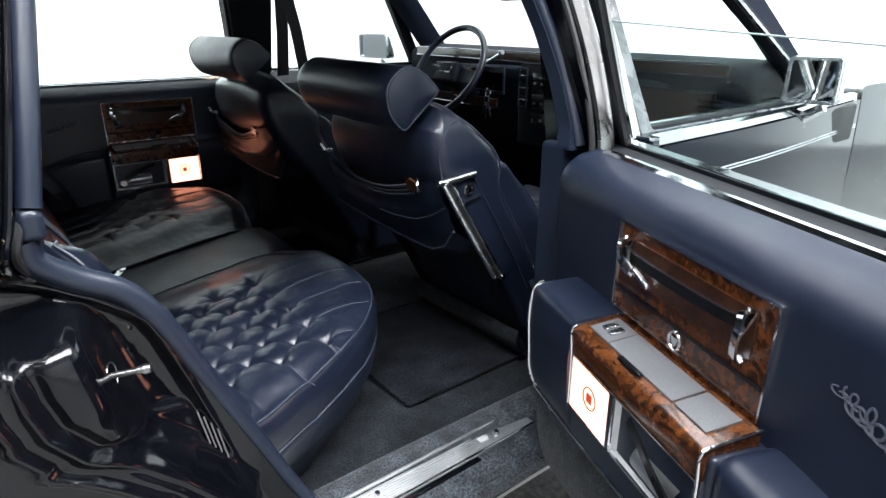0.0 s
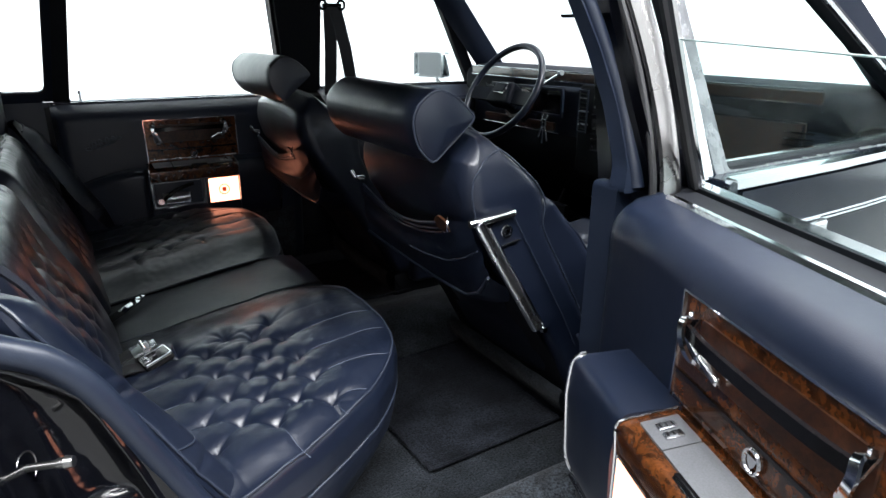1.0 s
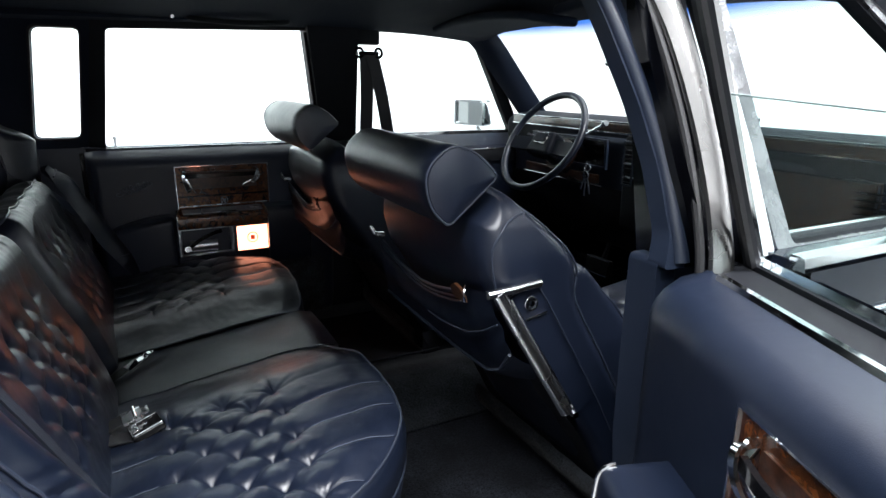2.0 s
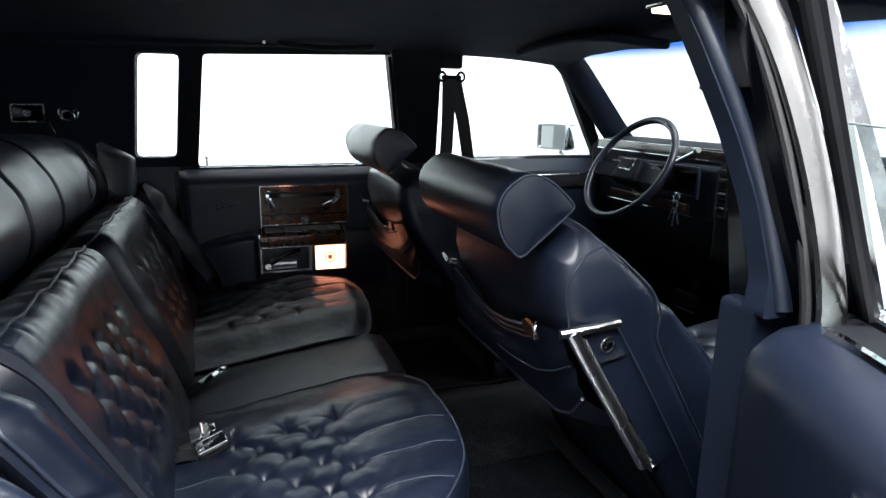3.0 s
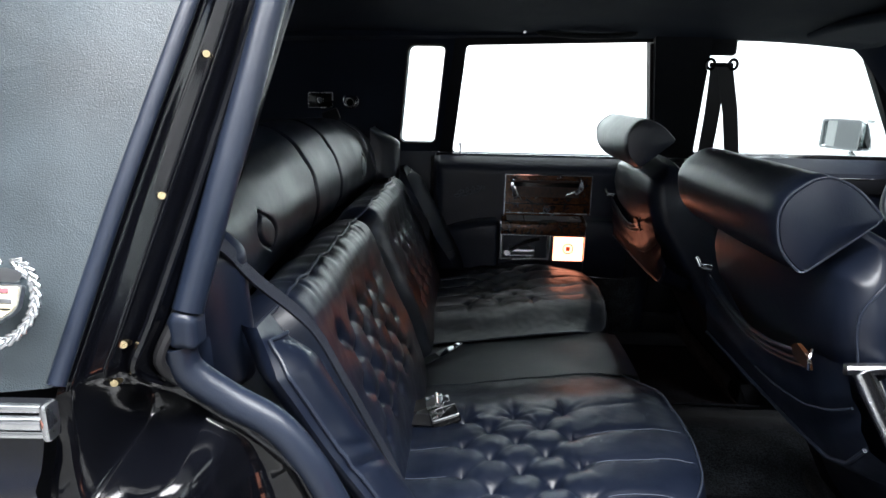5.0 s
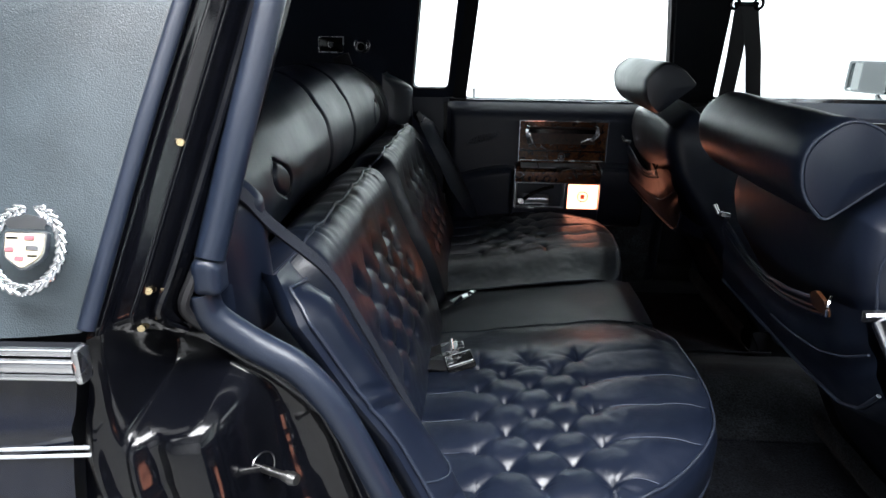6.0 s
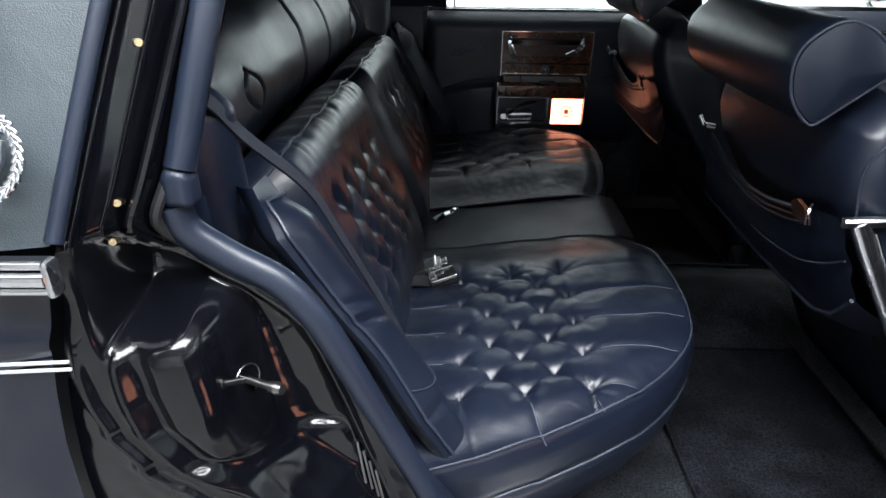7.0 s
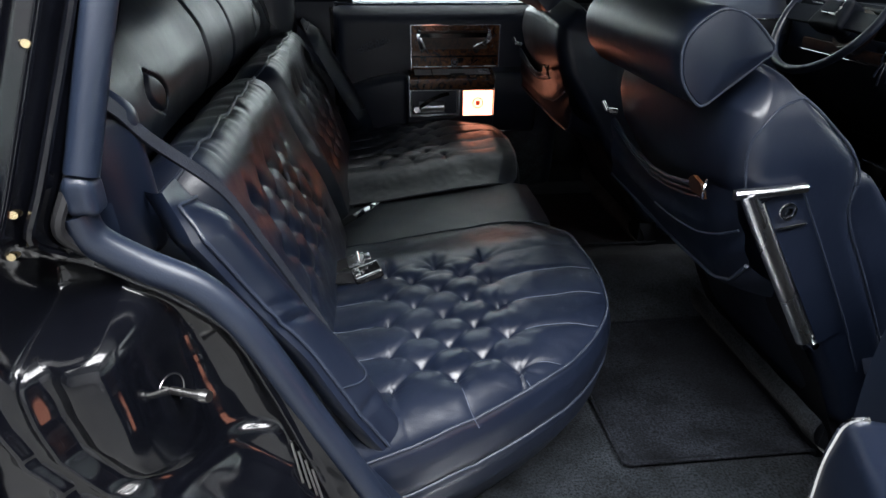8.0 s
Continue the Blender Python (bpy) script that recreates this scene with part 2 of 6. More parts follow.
def rounded(points, steps=6):
    """A smooth line through the points (Catmull-Rom)."""
    p = [np.array(v, float) for v in points]
    p = [2 * p[0] - p[1]] + p + [2 * p[-1] - p[-2]]
    out = []
    for i in range(1, len(p) - 2):
        for k in range(steps):
            t = k / steps
            a, b, c, d = p[i - 1], p[i], p[i + 1], p[i + 2]
            out.append(0.5 * (2 * b + (c - a) * t + (2 * a - 5 * b + 4 * c - d) * t * t + (3 * b - a - 3 * c + d) * t**3))
    out.append(p[-2])
    return out


def sweep(points, section, up=(0, 0, 1), closed=False, caps=True):
    """Sweeps a 2D section (pairs: sideways, up) along a line of points."""
    pts = [Vector(p) for p in points]
    n, k = len(pts), len(section)
    verts, faces = [], []
    up = Vector(up)
    for i, p in enumerate(pts):
        a = pts[i - 1] if (i or closed) else p
        b = pts[(i + 1) % n] if (i < n - 1 or closed) else p
        d = (b - a).normalized()
        side = d.cross(up)
        side = side.normalized() if side.length > 1e-4 else Vector((1, 0, 0))
        top = side.cross(d).normalized()
        for s, h in section:
            verts.append(p + side * s + top * h)
    for i in range(n if closed else n - 1):
        for j in range(k):
            a, b = i * k + j, i * k + (j + 1) % k
            c, d = ((i + 1) % n) * k + (j + 1) % k, ((i + 1) % n) * k + j
            faces.append((a, b, c, d))
    if caps and not closed:
        faces.append(tuple(range(k)))
        faces.append(tuple((n - 1) * k + j for j in range(k)))
    return verts, faces


def circle(r, n=10, ry=None):
    return [(r * math.cos(2 * math.pi * i / n), (ry or r) * math.sin(2 * math.pi * i / n)) for i in range(n)]


def tube(points, r, n=8, steps=6, up=(0, 0, 1), closed=False):
    line = rounded(points, steps) if steps > 1 and not closed else points
    return sweep(line, circle(r, n), up, closed)


def grid_shape(nu, nv, f):
    verts = [f(i / nu, j / nv) for i in range(nu + 1) for j in range(nv + 1)]
    w = nv + 1
    faces = [(i * w + j, i * w + j + 1, (i + 1) * w + j + 1, (i + 1) * w + j) for i in range(nu) for j in range(nv)]
    return verts, faces


def soft_box(sx, sy, sz, r, flat=4, corner=4, deform=None):
    """A box with rounded edges and corners, subdivided so that it can be bent; deform maps (x, y, z)."""
    half = np.array([sx, sy, sz]) / 2
    r = min(r, half.min() * 0.999)
    def line(h):
        inner = h - r
        edge = [inner + r * math.tan(math.radians(45 * k / corner)) for k in range(1, corner + 1)]
        mid = list(np.linspace(-inner, inner, flat + 1))
        return [-e for e in reversed(edge)] + mid + edge
    lines = [line(h) for h in half]
    index, verts, faces = {}, [], []
    def vert(q):
        key = tuple(round(float(c), 6) for c in q)
        if key not in index:
            q = np.array(q)
            inner = np.clip(q, -(half - r), half - r)
            d = q - inner
            p = inner + r * d / np.linalg.norm(d)
            index[key] = len(verts)
            verts.append(tuple(deform(*p)) if deform else tuple(p))
        return index[key]
    for ax in range(3):
        o1, o2 = (ax + 1) % 3, (ax + 2) % 3
        for sign in (-1, 1):
            for i in range(len(lines[o1]) - 1):
                for j in range(len(lines[o2]) - 1):
                    quad = []
                    for a, b in ((i, j), (i + 1, j), (i + 1, j + 1), (i, j + 1)):
                        q = [0.0, 0.0, 0.0]
                        q[ax], q[o1], q[o2] = sign * half[ax], lines[o1][a], lines[o2][b]
                        quad.append(vert(q))
                    faces.append(tuple(quad if sign > 0 else quad[::-1]))
    return verts, faces


def slab(outline, depth, to3, holes=None):
    """A plate from a 2D outline, with one hole of the same number of points if given; to3 maps (a, b, d) to space."""
    n = len(outline)
    verts, faces = [], []
    if holes:
        for d in (0, depth):
            verts += [to3(a, b, d) for a, b in outline] + [to3(a, b, d) for a, b in holes]
        for i in range(n):
            k = (i + 1) % n
            faces += [(i, k, n + k, n + i), (2 * n + i, 3 * n + i, 3 * n + k, 2 * n + k), (i, 2 * n + i, 2 * n + k, k), (n + i, n + k, 3 * n + k, 3 * n + i)]
    else:
        for d in (0, depth):
            verts += [to3(a, b, d) for a, b in outline]
        faces = [tuple(range(n)), tuple(n + i for i in reversed(range(n)))]
        faces += [(i, (i + 1) % n, n + (i + 1) % n, n + i) for i in range(n)]
    return verts, faces


def resampled(poly, n):
    """n points evenly along a closed outline, always with its corners' order kept."""
    p = [np.array(v, float) for v in poly]
    seg = [np.linalg.norm(p[(i + 1) % len(p)] - p[i]) for i in range(len(p))]
    total = sum(seg)
    out = []
    for k in range(n):
        d = total * k / n
        i = 0
        while d > seg[i] + 1e-9:
            d -= seg[i]
            i += 1
        out.append(tuple(p[i] + (p[(i + 1) % len(p)] - p[i]) * d / max(seg[i], 1e-9)))
    return out


def round_poly(poly, r, n=5):
    """Rounds the corners of a 2D outline; r may be a list, one radius a corner."""
    out = []
    m = len(poly)
    for i in range(m):
        p, a, b = np.array(poly[i], float), np.array(poly[i - 1], float), np.array(poly[(i + 1) % m], float)
        ra = r[i] if isinstance(r, (list, tuple)) else r
        u, v = (a - p) / np.linalg.norm(a - p), (b - p) / np.linalg.norm(b - p)
        ra = min(ra, np.linalg.norm(a - p) * 0.49, np.linalg.norm(b - p) * 0.49)
        s, e = p + u * ra, p + v * ra
        for k in range(n + 1):
            t = k / n
            out.append(tuple((1 - t) ** 2 * s + 2 * t * (1 - t) * p + t * t * e))
    return out


def four_sided(corners, r, n=8, per=6):
    """Outline from four corners with rounded corners and evenly spread points, the same count each time."""
    out = []
    for i in range(4):
        p, a, b = np.array(corners[i], float), np.array(corners[i - 1], float), np.array(corners[(i + 1) % 4], float)
        u, v = (a - p) / np.linalg.norm(a - p), (b - p) / np.linalg.norm(b - p)
        s, e = p + u * r, p + v * r
        for k in range(n + 1):
            t = k / n
            out.append(tuple((1 - t) ** 2 * s + 2 * t * (1 - t) * p + t * t * e))
        nxt = b + (p - b) / np.linalg.norm(p - b) * r
        for k in range(1, per):
            out.append(tuple(e + (nxt - e) * k / per))
    return out


def smooth(x, a, b):
    t = max(0.0, min(1.0, (x - a) / (b - a)))
    return t * t * (3 - 2 * t)


def side_y(z, belt=0.90, lean=0.46):
    """How far out the glass stands at a height (tumblehome)."""
    return belt - max(0.0, z - 0.955) * lean


# ---- the studio ----
part("floor", box(0.5, 0, -0.05, 14, 14, 0.1), CONCRETE, smooth=False)
tagged(bpy.data.objects["floor"], "dark grey speckled concrete studio floor", "floor", kind="structure")
# south and east walls are never in view: added to shape fill and reflections
for nm, c, s in (("wall_north", (7.55, 0, 2), (0.1, 14, 4)), ("wall_south", (-6.55, 0, 2), (0.1, 14, 4)), ("wall_west", (0.5, 7.05, 2), (14, 0.1, 4)), ("wall_east", (0.5, -7.05, 2), (14, 0.1, 4))):
    tagged(part(nm, box(*c, *s), WALLWHITE if nm in ("wall_north", "wall_west") else (WALLDARK if nm == "wall_south" else WALLGREY), smooth=False), "plain white studio backdrop wall" if nm in ("wall_north", "wall_west") else "unseen grey wall added for fill and reflections", "wall", kind="structure")
tagged(part("ceiling", box(0.5, 0, 4.05, 14, 14, 0.1), WALLGREY, smooth=False), "plain grey hall ceiling", "ceiling", kind="structure")

# ---- the car's shell ----
car = thing("saloon_car", "dark navy saloon car with padded vinyl roof", "car")

# floor pan, tunnel and sills
def floor_z(x, y):
    hump = 0.075 * math.exp(-((y / 0.14) ** 2))
    rise = 0.10 * max(0.0, min(1.0, (x - 1.55) / 0.35)) ** 2
    return 0.325 + hump + rise


part("floor_carpet", grid_shape(70, 60, lambda u, v: (0.0 + 2.0 * u, -0.80 + 1.60 * v, floor_z(2.0 * u, -0.80 + 1.6 * v) + 0.004 * noise.noise((u * 30, v * 25, 0)))), CARPET, car, "blue-grey cut pile carpet")
part("floor_pan", box(0.9, 0, 0.27, 3.4, 1.7, 0.06, 0.01), RUBBER, car)


def side_plate(s, outline, depth, inner=None, y0=None):
    """A plate on the car's side s, following the tumblehome; outline in (x, z)."""
    def to3(x, z, d):
        y = (side_y(z) if y0 is None else y0) + d
        return (x, s * y, z)
    return slab(outline, depth, to3, inner)


def glass_pane(s, corners, off, r=0.02):
    o = four_sided(corners, r)
    return side_plate(s, o, 0.004, y0=None) if off == 0 else slab(o, 0.004, lambda x, z, d: (x, s * (side_y(z) + off + d), z))


# left and right: sail panel behind the rear door, with its small fixed window on the left
OPERA = [(-0.078, 0.990), (0.048, 0.990), (0.090, 1.316), (-0.030, 1.316)]
SAIL = [(-0.90, 0.955), (0.075, 0.955), (0.125, 1.360), (-0.90, 1.360)]
part("sail_panel", side_plate(1, four_sided(SAIL, 0.004), 0.05, four_sided(OPERA, 0.022)), HEADLINER, car, "black cloth sail panel round a small fixed window")
part("window_rubber", slab(four_sided([(-0.084, 0.984), (0.054, 0.984), (0.096, 1.322), (-0.036, 1.322)], 0.026), 0.012, lambda x, z, d: (x, side_y(z) - 0.008 + d, z), four_sided(OPERA, 0.022)), RUBBER, car)
pane = part("window_pane", glass_pane(1, OPERA, 0.02), GLASS, car)
pane.visible_shadow = False
part("sail_panel", slab(four_sided([(-0.90, 0.955), (-0.075, 0.955), (0.020, 1.350), (-0.90, 1.360)], 0.004), 0.03, lambda x, z, d: (x, -(side_y(z) - 0.075 + d), z)), HEADLINER, car)

# pillars between the doors, left side, with a rounded inner cover
PILLAR_B = [(0.835, 0.955), (0.968, 0.955), (0.925, 1.365), (0.745, 1.365)]
part("door_pillar", slab(four_sided(PILLAR_B, 0.01), 0.10, lambda x, z, d: (x, side_y(z) - 0.035 + d, z)), BLACKTRIM, car, "black pillar cover between the doors")
for s in (1, -1):
    part("pillar_foot", box(0.90, s * 0.865, 0.63, 0.14, 0.10, 0.64, 0.015), BLACKTRIM, car)
part("sill", box(0.88, 0.86, 0.33, 2.1, 0.16, 0.12, 0.02), BLACKTRIM, car)

# front pillars and roof rails, both sides
for s in (1, -1):
    a_line = rounded([(1.36, s * 0.70, 1.372), (1.43, s * 0.70, 1.345), (1.60, s * 0.755, 1.195), (1.79, s * 0.815, 1.02)], 6)
    part("front_pillar", sweep(a_line, [(-0.05, -0.022), (-0.035, 0.03), (0.035, 0.034), (0.055, -0.018), (0.0, -0.034)], up=(0, s * 0.6, 1)), PLASTIC, car, "navy front pillar cover")
    rail = rounded([(-0.75, s * 0.66, 1.335), (0.0, s * 0.712, 1.352), (0.8, s * 0.722, 1.366), (1.38, s * 0.70, 1.366)], 8)
    part("roof_rail", sweep(rail, [(-0.045, -0.02), (-0.035, 0.03), (0.05, 0.035), (0.05, -0.012)]), HEADLINER, car)

# headliner and outer roof
def roof_z(x, y):
    return 1.405 - 0.062 * (abs(y) / 0.72) ** 2.2 - 0.03 * max(0.0, (x - 1.0) / 0.45) ** 2 - 0.07 * max(0.0, (-x - 0.1) / 0.7) ** 2


part("headliner", grid_shape(40, 24, lambda u, v: (-0.80 + 2.22 * u, -0.72 + 1.44 * v, roof_z(-0.80 + 2.22 * u, -0.72 + 1.44 * v))), HEADLINER, car, "dark navy cloth roof lining")
part("roof_skin", grid_shape(30, 20, lambda u, v: (-0.95 + 2.42 * u, -0.80 + 1.60 * v, roof_z(-0.95 + 2.42 * u, (-0.80 + 1.6 * v) * 0.9) + 0.055)), VINYLROOF, car, "grey-blue vinyl roof skin")
part("windscreen_header", sweep(rounded([(1.36, -0.70, 1.352), (1.42, -0.35, 1.372), (1.44, 0, 1.378), (1.42, 0.35, 1.372), (1.36, 0.70, 1.352)], 5), [(-0.05, -0.006), (-0.05, 0.05), (0.05, 0.05), (0.05, -0.012)]), HEADLINER, car)

# windscreen with a blue band along its top
def screen(u, v, lift=0.0):
    y = -0.80 + 1.60 * v
    k = (y / 0.8) ** 2
    top = np.array([1.475 - 0.09 * k, y * 0.83, 1.372 - 0.02 * k])
    low = np.array([1.93 - 0.14 * k, y, 1.035])
    p = top + (low - top) * u
    return (p[0], p[1], p[2] + 0.02 * math.sin(math.pi * u))


pane = part("windscreen", grid_shape(12, 16, lambda u, v: screen(0.15 + 0.85 * u, v)), GLASS, car, "clear windscreen glass")
pane.visible_shadow = False
pane = part("tint_band", grid_shape(4, 16, lambda u, v: screen(0.15 * u, v)), TINT, car, "blue tinted band along the windscreen's top")
pane.visible_shadow = False

# rear window, parcel shelf and the panel behind the seat
pane = part("rear_window", grid_shape(4, 6, lambda u, v: (-0.62 - 0.42 * u, -0.64 + 1.28 * v, 1.36 - 0.36 * u)), GLASS, car)
pane.visible_shadow = False
part("parcel_shelf", box(-0.72, 0, 0.985, 0.95, 1.56, 0.03, 0.01), HEADLINER, car, "dark cloth parcel shelf")
part("rear_bulkhead", box(-0.32, 0, 0.68, 0.06, 1.56, 0.60, 0.01), BLACKTRIM, car)
part("boot_lid", box(-1.45, 0, 0.93, 1.1, 1.7, 0.06, 0.02), BODYBLUE, car)
part("bonnet", grid_shape(10, 12, lambda u, v: (1.90 + 1.5 * u, -0.86 + 1.72 * v, 1.005 - 0.03 * (2 * v - 1) ** 4 - 0.05 * u * u)), BODYBLUE, car, "dark navy bonnet")
part("bonnet_front", box(2.7, 0, 0.65, 1.5, 1.7, 0.5, 0.05), BODYBLUE, car)
part("cowl", box(1.92, 0, 1.0, 0.14, 1.62, 0.05, 0.015), BLACKTRIM, car)
for s in (1, -1):
    part("kick_panel", box(1.90, s * 0.80, 0.63, 0.20, 0.03, 0.68, 0.01), BLACKTRIM, car)
part("firewall", box(1.98, 0, 0.68, 0.05, 1.70, 0.66, 0.01), BLACKTRIM, car)

for s in (1, -1):
    part("quarter_trim", grid_shape(16, 10, lambda u, v: (-0.34 + (0.44 if s > 0 else 0.30) * u, s * (0.80 + 0.06 * v), 0.30 + 0.66 * v)), VINYL, car, "navy vinyl quarter trim")

# right sill with its ridged scuff plate
part("sill", box(0.88, -0.822, 0.30, 2.1, 0.10, 0.10, 0.012), PAINT, car, "black painted door sill")
part("sill_flange", box(0.88, -0.885, 0.272, 2.1, 0.036, 0.022, 0.006), PAINT, car)
part("sill_bead", box(0.88, -0.903, 0.268, 2.1, 0.004, 0.010, 0.001), DULLMETAL, car)
scuff = part("scuff_plate", box(0.43, -0.833, 0.357, 0.63, 0.052, 0.006, 0.002), BRUSHED, car, "ridged bright metal scuff plate with screws")
for k in range(6):
    part("ridge", box(0.36, -0.849 + 0.0058 * k, 0.3606, 0.48, 0.0026, 0.0022, 0.0008), BRUSHED, scuff)
part("plate_edge", box(0.43, -0.806, 0.3605, 0.63, 0.008, 0.008, 0.003), BRUSHED, scuff)
part("plate_edge", box(0.43, -0.860, 0.356, 0.63, 0.007, 0.010, 0.003), CHROME, scuff)
part("plate_label", box(0.62, -0.834, 0.3606, 0.022, 0.014, 0.0016, 0.0005), PALEPLATE, scuff)
for x, y in ((0.655, -0.838), (0.365, -0.832), (0.20, -0.832)):
    part("screw", rod((x, y, 0.359), (x, y, 0.3665), 0.0075, 0.005, 14), CHROME, scuff)
for x in (0.56, 0.80):
    part("sill_screw", rod((x, -0.884, 0.281), (x, -0.886, 0.289), 0.007, 0.006, 14), DULLMETAL, car)
# the sill's carpet takes the paler copy, its light put into the colour
part("sill_carpet", sweep(rounded([(0.10, -0.765, 0.350), (0.45, -0.765, 0.350), (0.70, -0.772, 0.352), (0.95, -0.785, 0.358), (1.3, -0.79, 0.36)], 6), [(-0.026, -0.02), (-0.020, 0.004), (-0.004, 0.012), (0.03, 0.014), (0.07, 0.006), (0.11, -0.006), (0.155, -0.022), (0.155, -0.05), (0.0, -0.05)], up=(0, 0, 1)), LITCARPET, car, "mottled carpet rolled over the sill, paler for the light on it")

# floor mats with a bound edge
def floor_mat(x0, x1, y0, y1, name="floor_mat"):
    mat = thing(name, "dark blue-grey carpet mat with bound edge on the car floor", "floor mat", group="floor mats")
    def z(x, y):
        return floor_z(x, y) + 0.012 + 0.003 * noise.noise((x * 12, y * 12, 3))
    o = round_poly([(x0, y0), (x1, y0), (x1, y1), (x0, y1)], 0.014, 4)
    part("mat_surface", grid_shape(16, 24, lambda u, v: (x0 + 0.006 + (x1 - x0 - 0.012) * u, y0 + 0.006 + (y1 - y0 - 0.012) * v, z(x0 + (x1 - x0) * u, y0 + (y1 - y0) * v))), MAT, mat)
    part("mat_binding", sweep([(a, b, z(a, b)) for a, b in o], circle(0.0036, 8), closed=True), MAT, mat)
    return mat


floor_mat(0.585, 1.00, -0.618, -0.20)
floor_mat(0.585, 1.00, 0.20, 0.618)
floor_mat(1.15, 1.62, 0.15, 0.72)

# ---- right body side round the door opening ----
# navy roll trim down the rear pillar, ending in a cap
roll_up = rounded([(0.026, -0.748, 1.345), (0.006, -0.783, 1.25), (-0.012, -0.818, 1.16), (-0.031, -0.853, 1.07), (-0.048, -0.880, 0.992)], 8)
part("pillar_roll_trim", sweep(roll_up, [(0.0125 * math.cos(a), 0.014 * math.sin(a)) for a in np.linspace(0, 2 * math.pi, 17)[:-1]], up=(0, -1, 0.2)), PLASTIC, car, "navy plastic roll trim along the door opening")
def cap_shape(x, y, z):
    return (-0.050 + x, -0.880 + y, 0.978 + z - 0.008 * (x / 0.02) ** 2)
part("trim_cap", soft_box(0.025, 0.030, 0.034, 0.009, 2, 5, cap_shape), PLASTIC, car, "domed navy trim cap")
roll_low = rounded([(-0.060, -0.880, 0.962), (-0.054, -0.876, 0.935), (-0.022, -0.870, 0.906), (0.017, -0.868, 0.881), (0.045, -0.867, 0.845), (0.068, -0.865, 0.798), (0.101, -0.862, 0.720), (0.141, -0.858, 0.628), (0.195, -0.852, 0.50), (0.245, -0.847, 0.40), (0.29, -0.843, 0.355)], 6)
part("arch_roll_trim", sweep(roll_low, [(0.0150 * math.cos(a), 0.014 * math.sin(a)) for a in np.linspace(0, 2 * math.pi, 17)[:-1]], up=(0, -1, 0.0)), PLASTIC, car, "navy roll trim over the wheel arch")

# black painted jamb: a stamped panel with a raised wheel housing
JAMB_EDGE = [(0.040, 1.36), (0.012, 1.24), (-0.014, 1.12), (-0.046, 1.0), (-0.062, 0.945), (-0.030, 0.905), (0.012, 0.876), (0.040, 0.842), (0.062, 0.796), (0.096, 0.715), (0.136, 0.625), (0.19, 0.50), (0.24, 0.40), (0.29, 0.33)]
JAMB_OUT = [(-0.02, 1.36), (-0.045, 1.24), (-0.080, 1.10), (-0.104, 0.99), (-0.112, 0.95), (-0.122, 0.905), (-0.130, 0.876), (-0.138, 0.835), (-0.146, 0.78), (-0.150, 0.71), (-0.148, 0.60), (-0.13, 0.50), (-0.10, 0.40), (-0.08, 0.33)]
RIM = [(0.55, 0.110), (0.61, 0.070), (0.655, 0.036), (0.697, -0.004), (0.719, -0.027), (0.742, -0.057), (0.781, -0.084), (0.815, -0.094), (0.844, -0.098), (0.870, -0.098), (0.95, -0.098)]     # rolled rim of the wheel arch: height, x
FLANGE = [(0.40, 0.195), (0.55, 0.130), (0.66, 0.099), (0.745, 0.073), (0.81, 0.051), (0.838, 0.038), (0.855, 0.022), (0.882, -0.012), (0.903, -0.046), (0.921, -0.084)]     # edge of the flange beside the roll trim
SHELF = [(0.60, 0.060), (0.68, 0.012), (0.742, -0.010), (0.794, -0.018), (0.825, -0.024), (0.858, -0.030)]     # front edge of the raised housing
JAMB_EDGE = [(0.040, 1.36)] + [tuple(float(c) for c in q) for q in rounded(JAMB_EDGE, 8)][1:]
JAMB_OUT_FINE = [tuple(float(c) for c in q) for q in rounded(JAMB_OUT, 8)]


def edge_step(q, w):
    return 1 / (1 + math.exp(-max(-40, min(40, q / w))))


def along(table, z):
    """x of a pressed line at a height, and how much its slant widens horizontal gaps."""
    zs, xs = [q for q, _ in table], [q for _, q in table]
    slope = (float(np.interp(z + 0.006, zs, xs)) - float(np.interp(z - 0.006, zs, xs))) / 0.012
    return float(np.interp(z, zs, xs)), math.sqrt(1 + slope * slope)


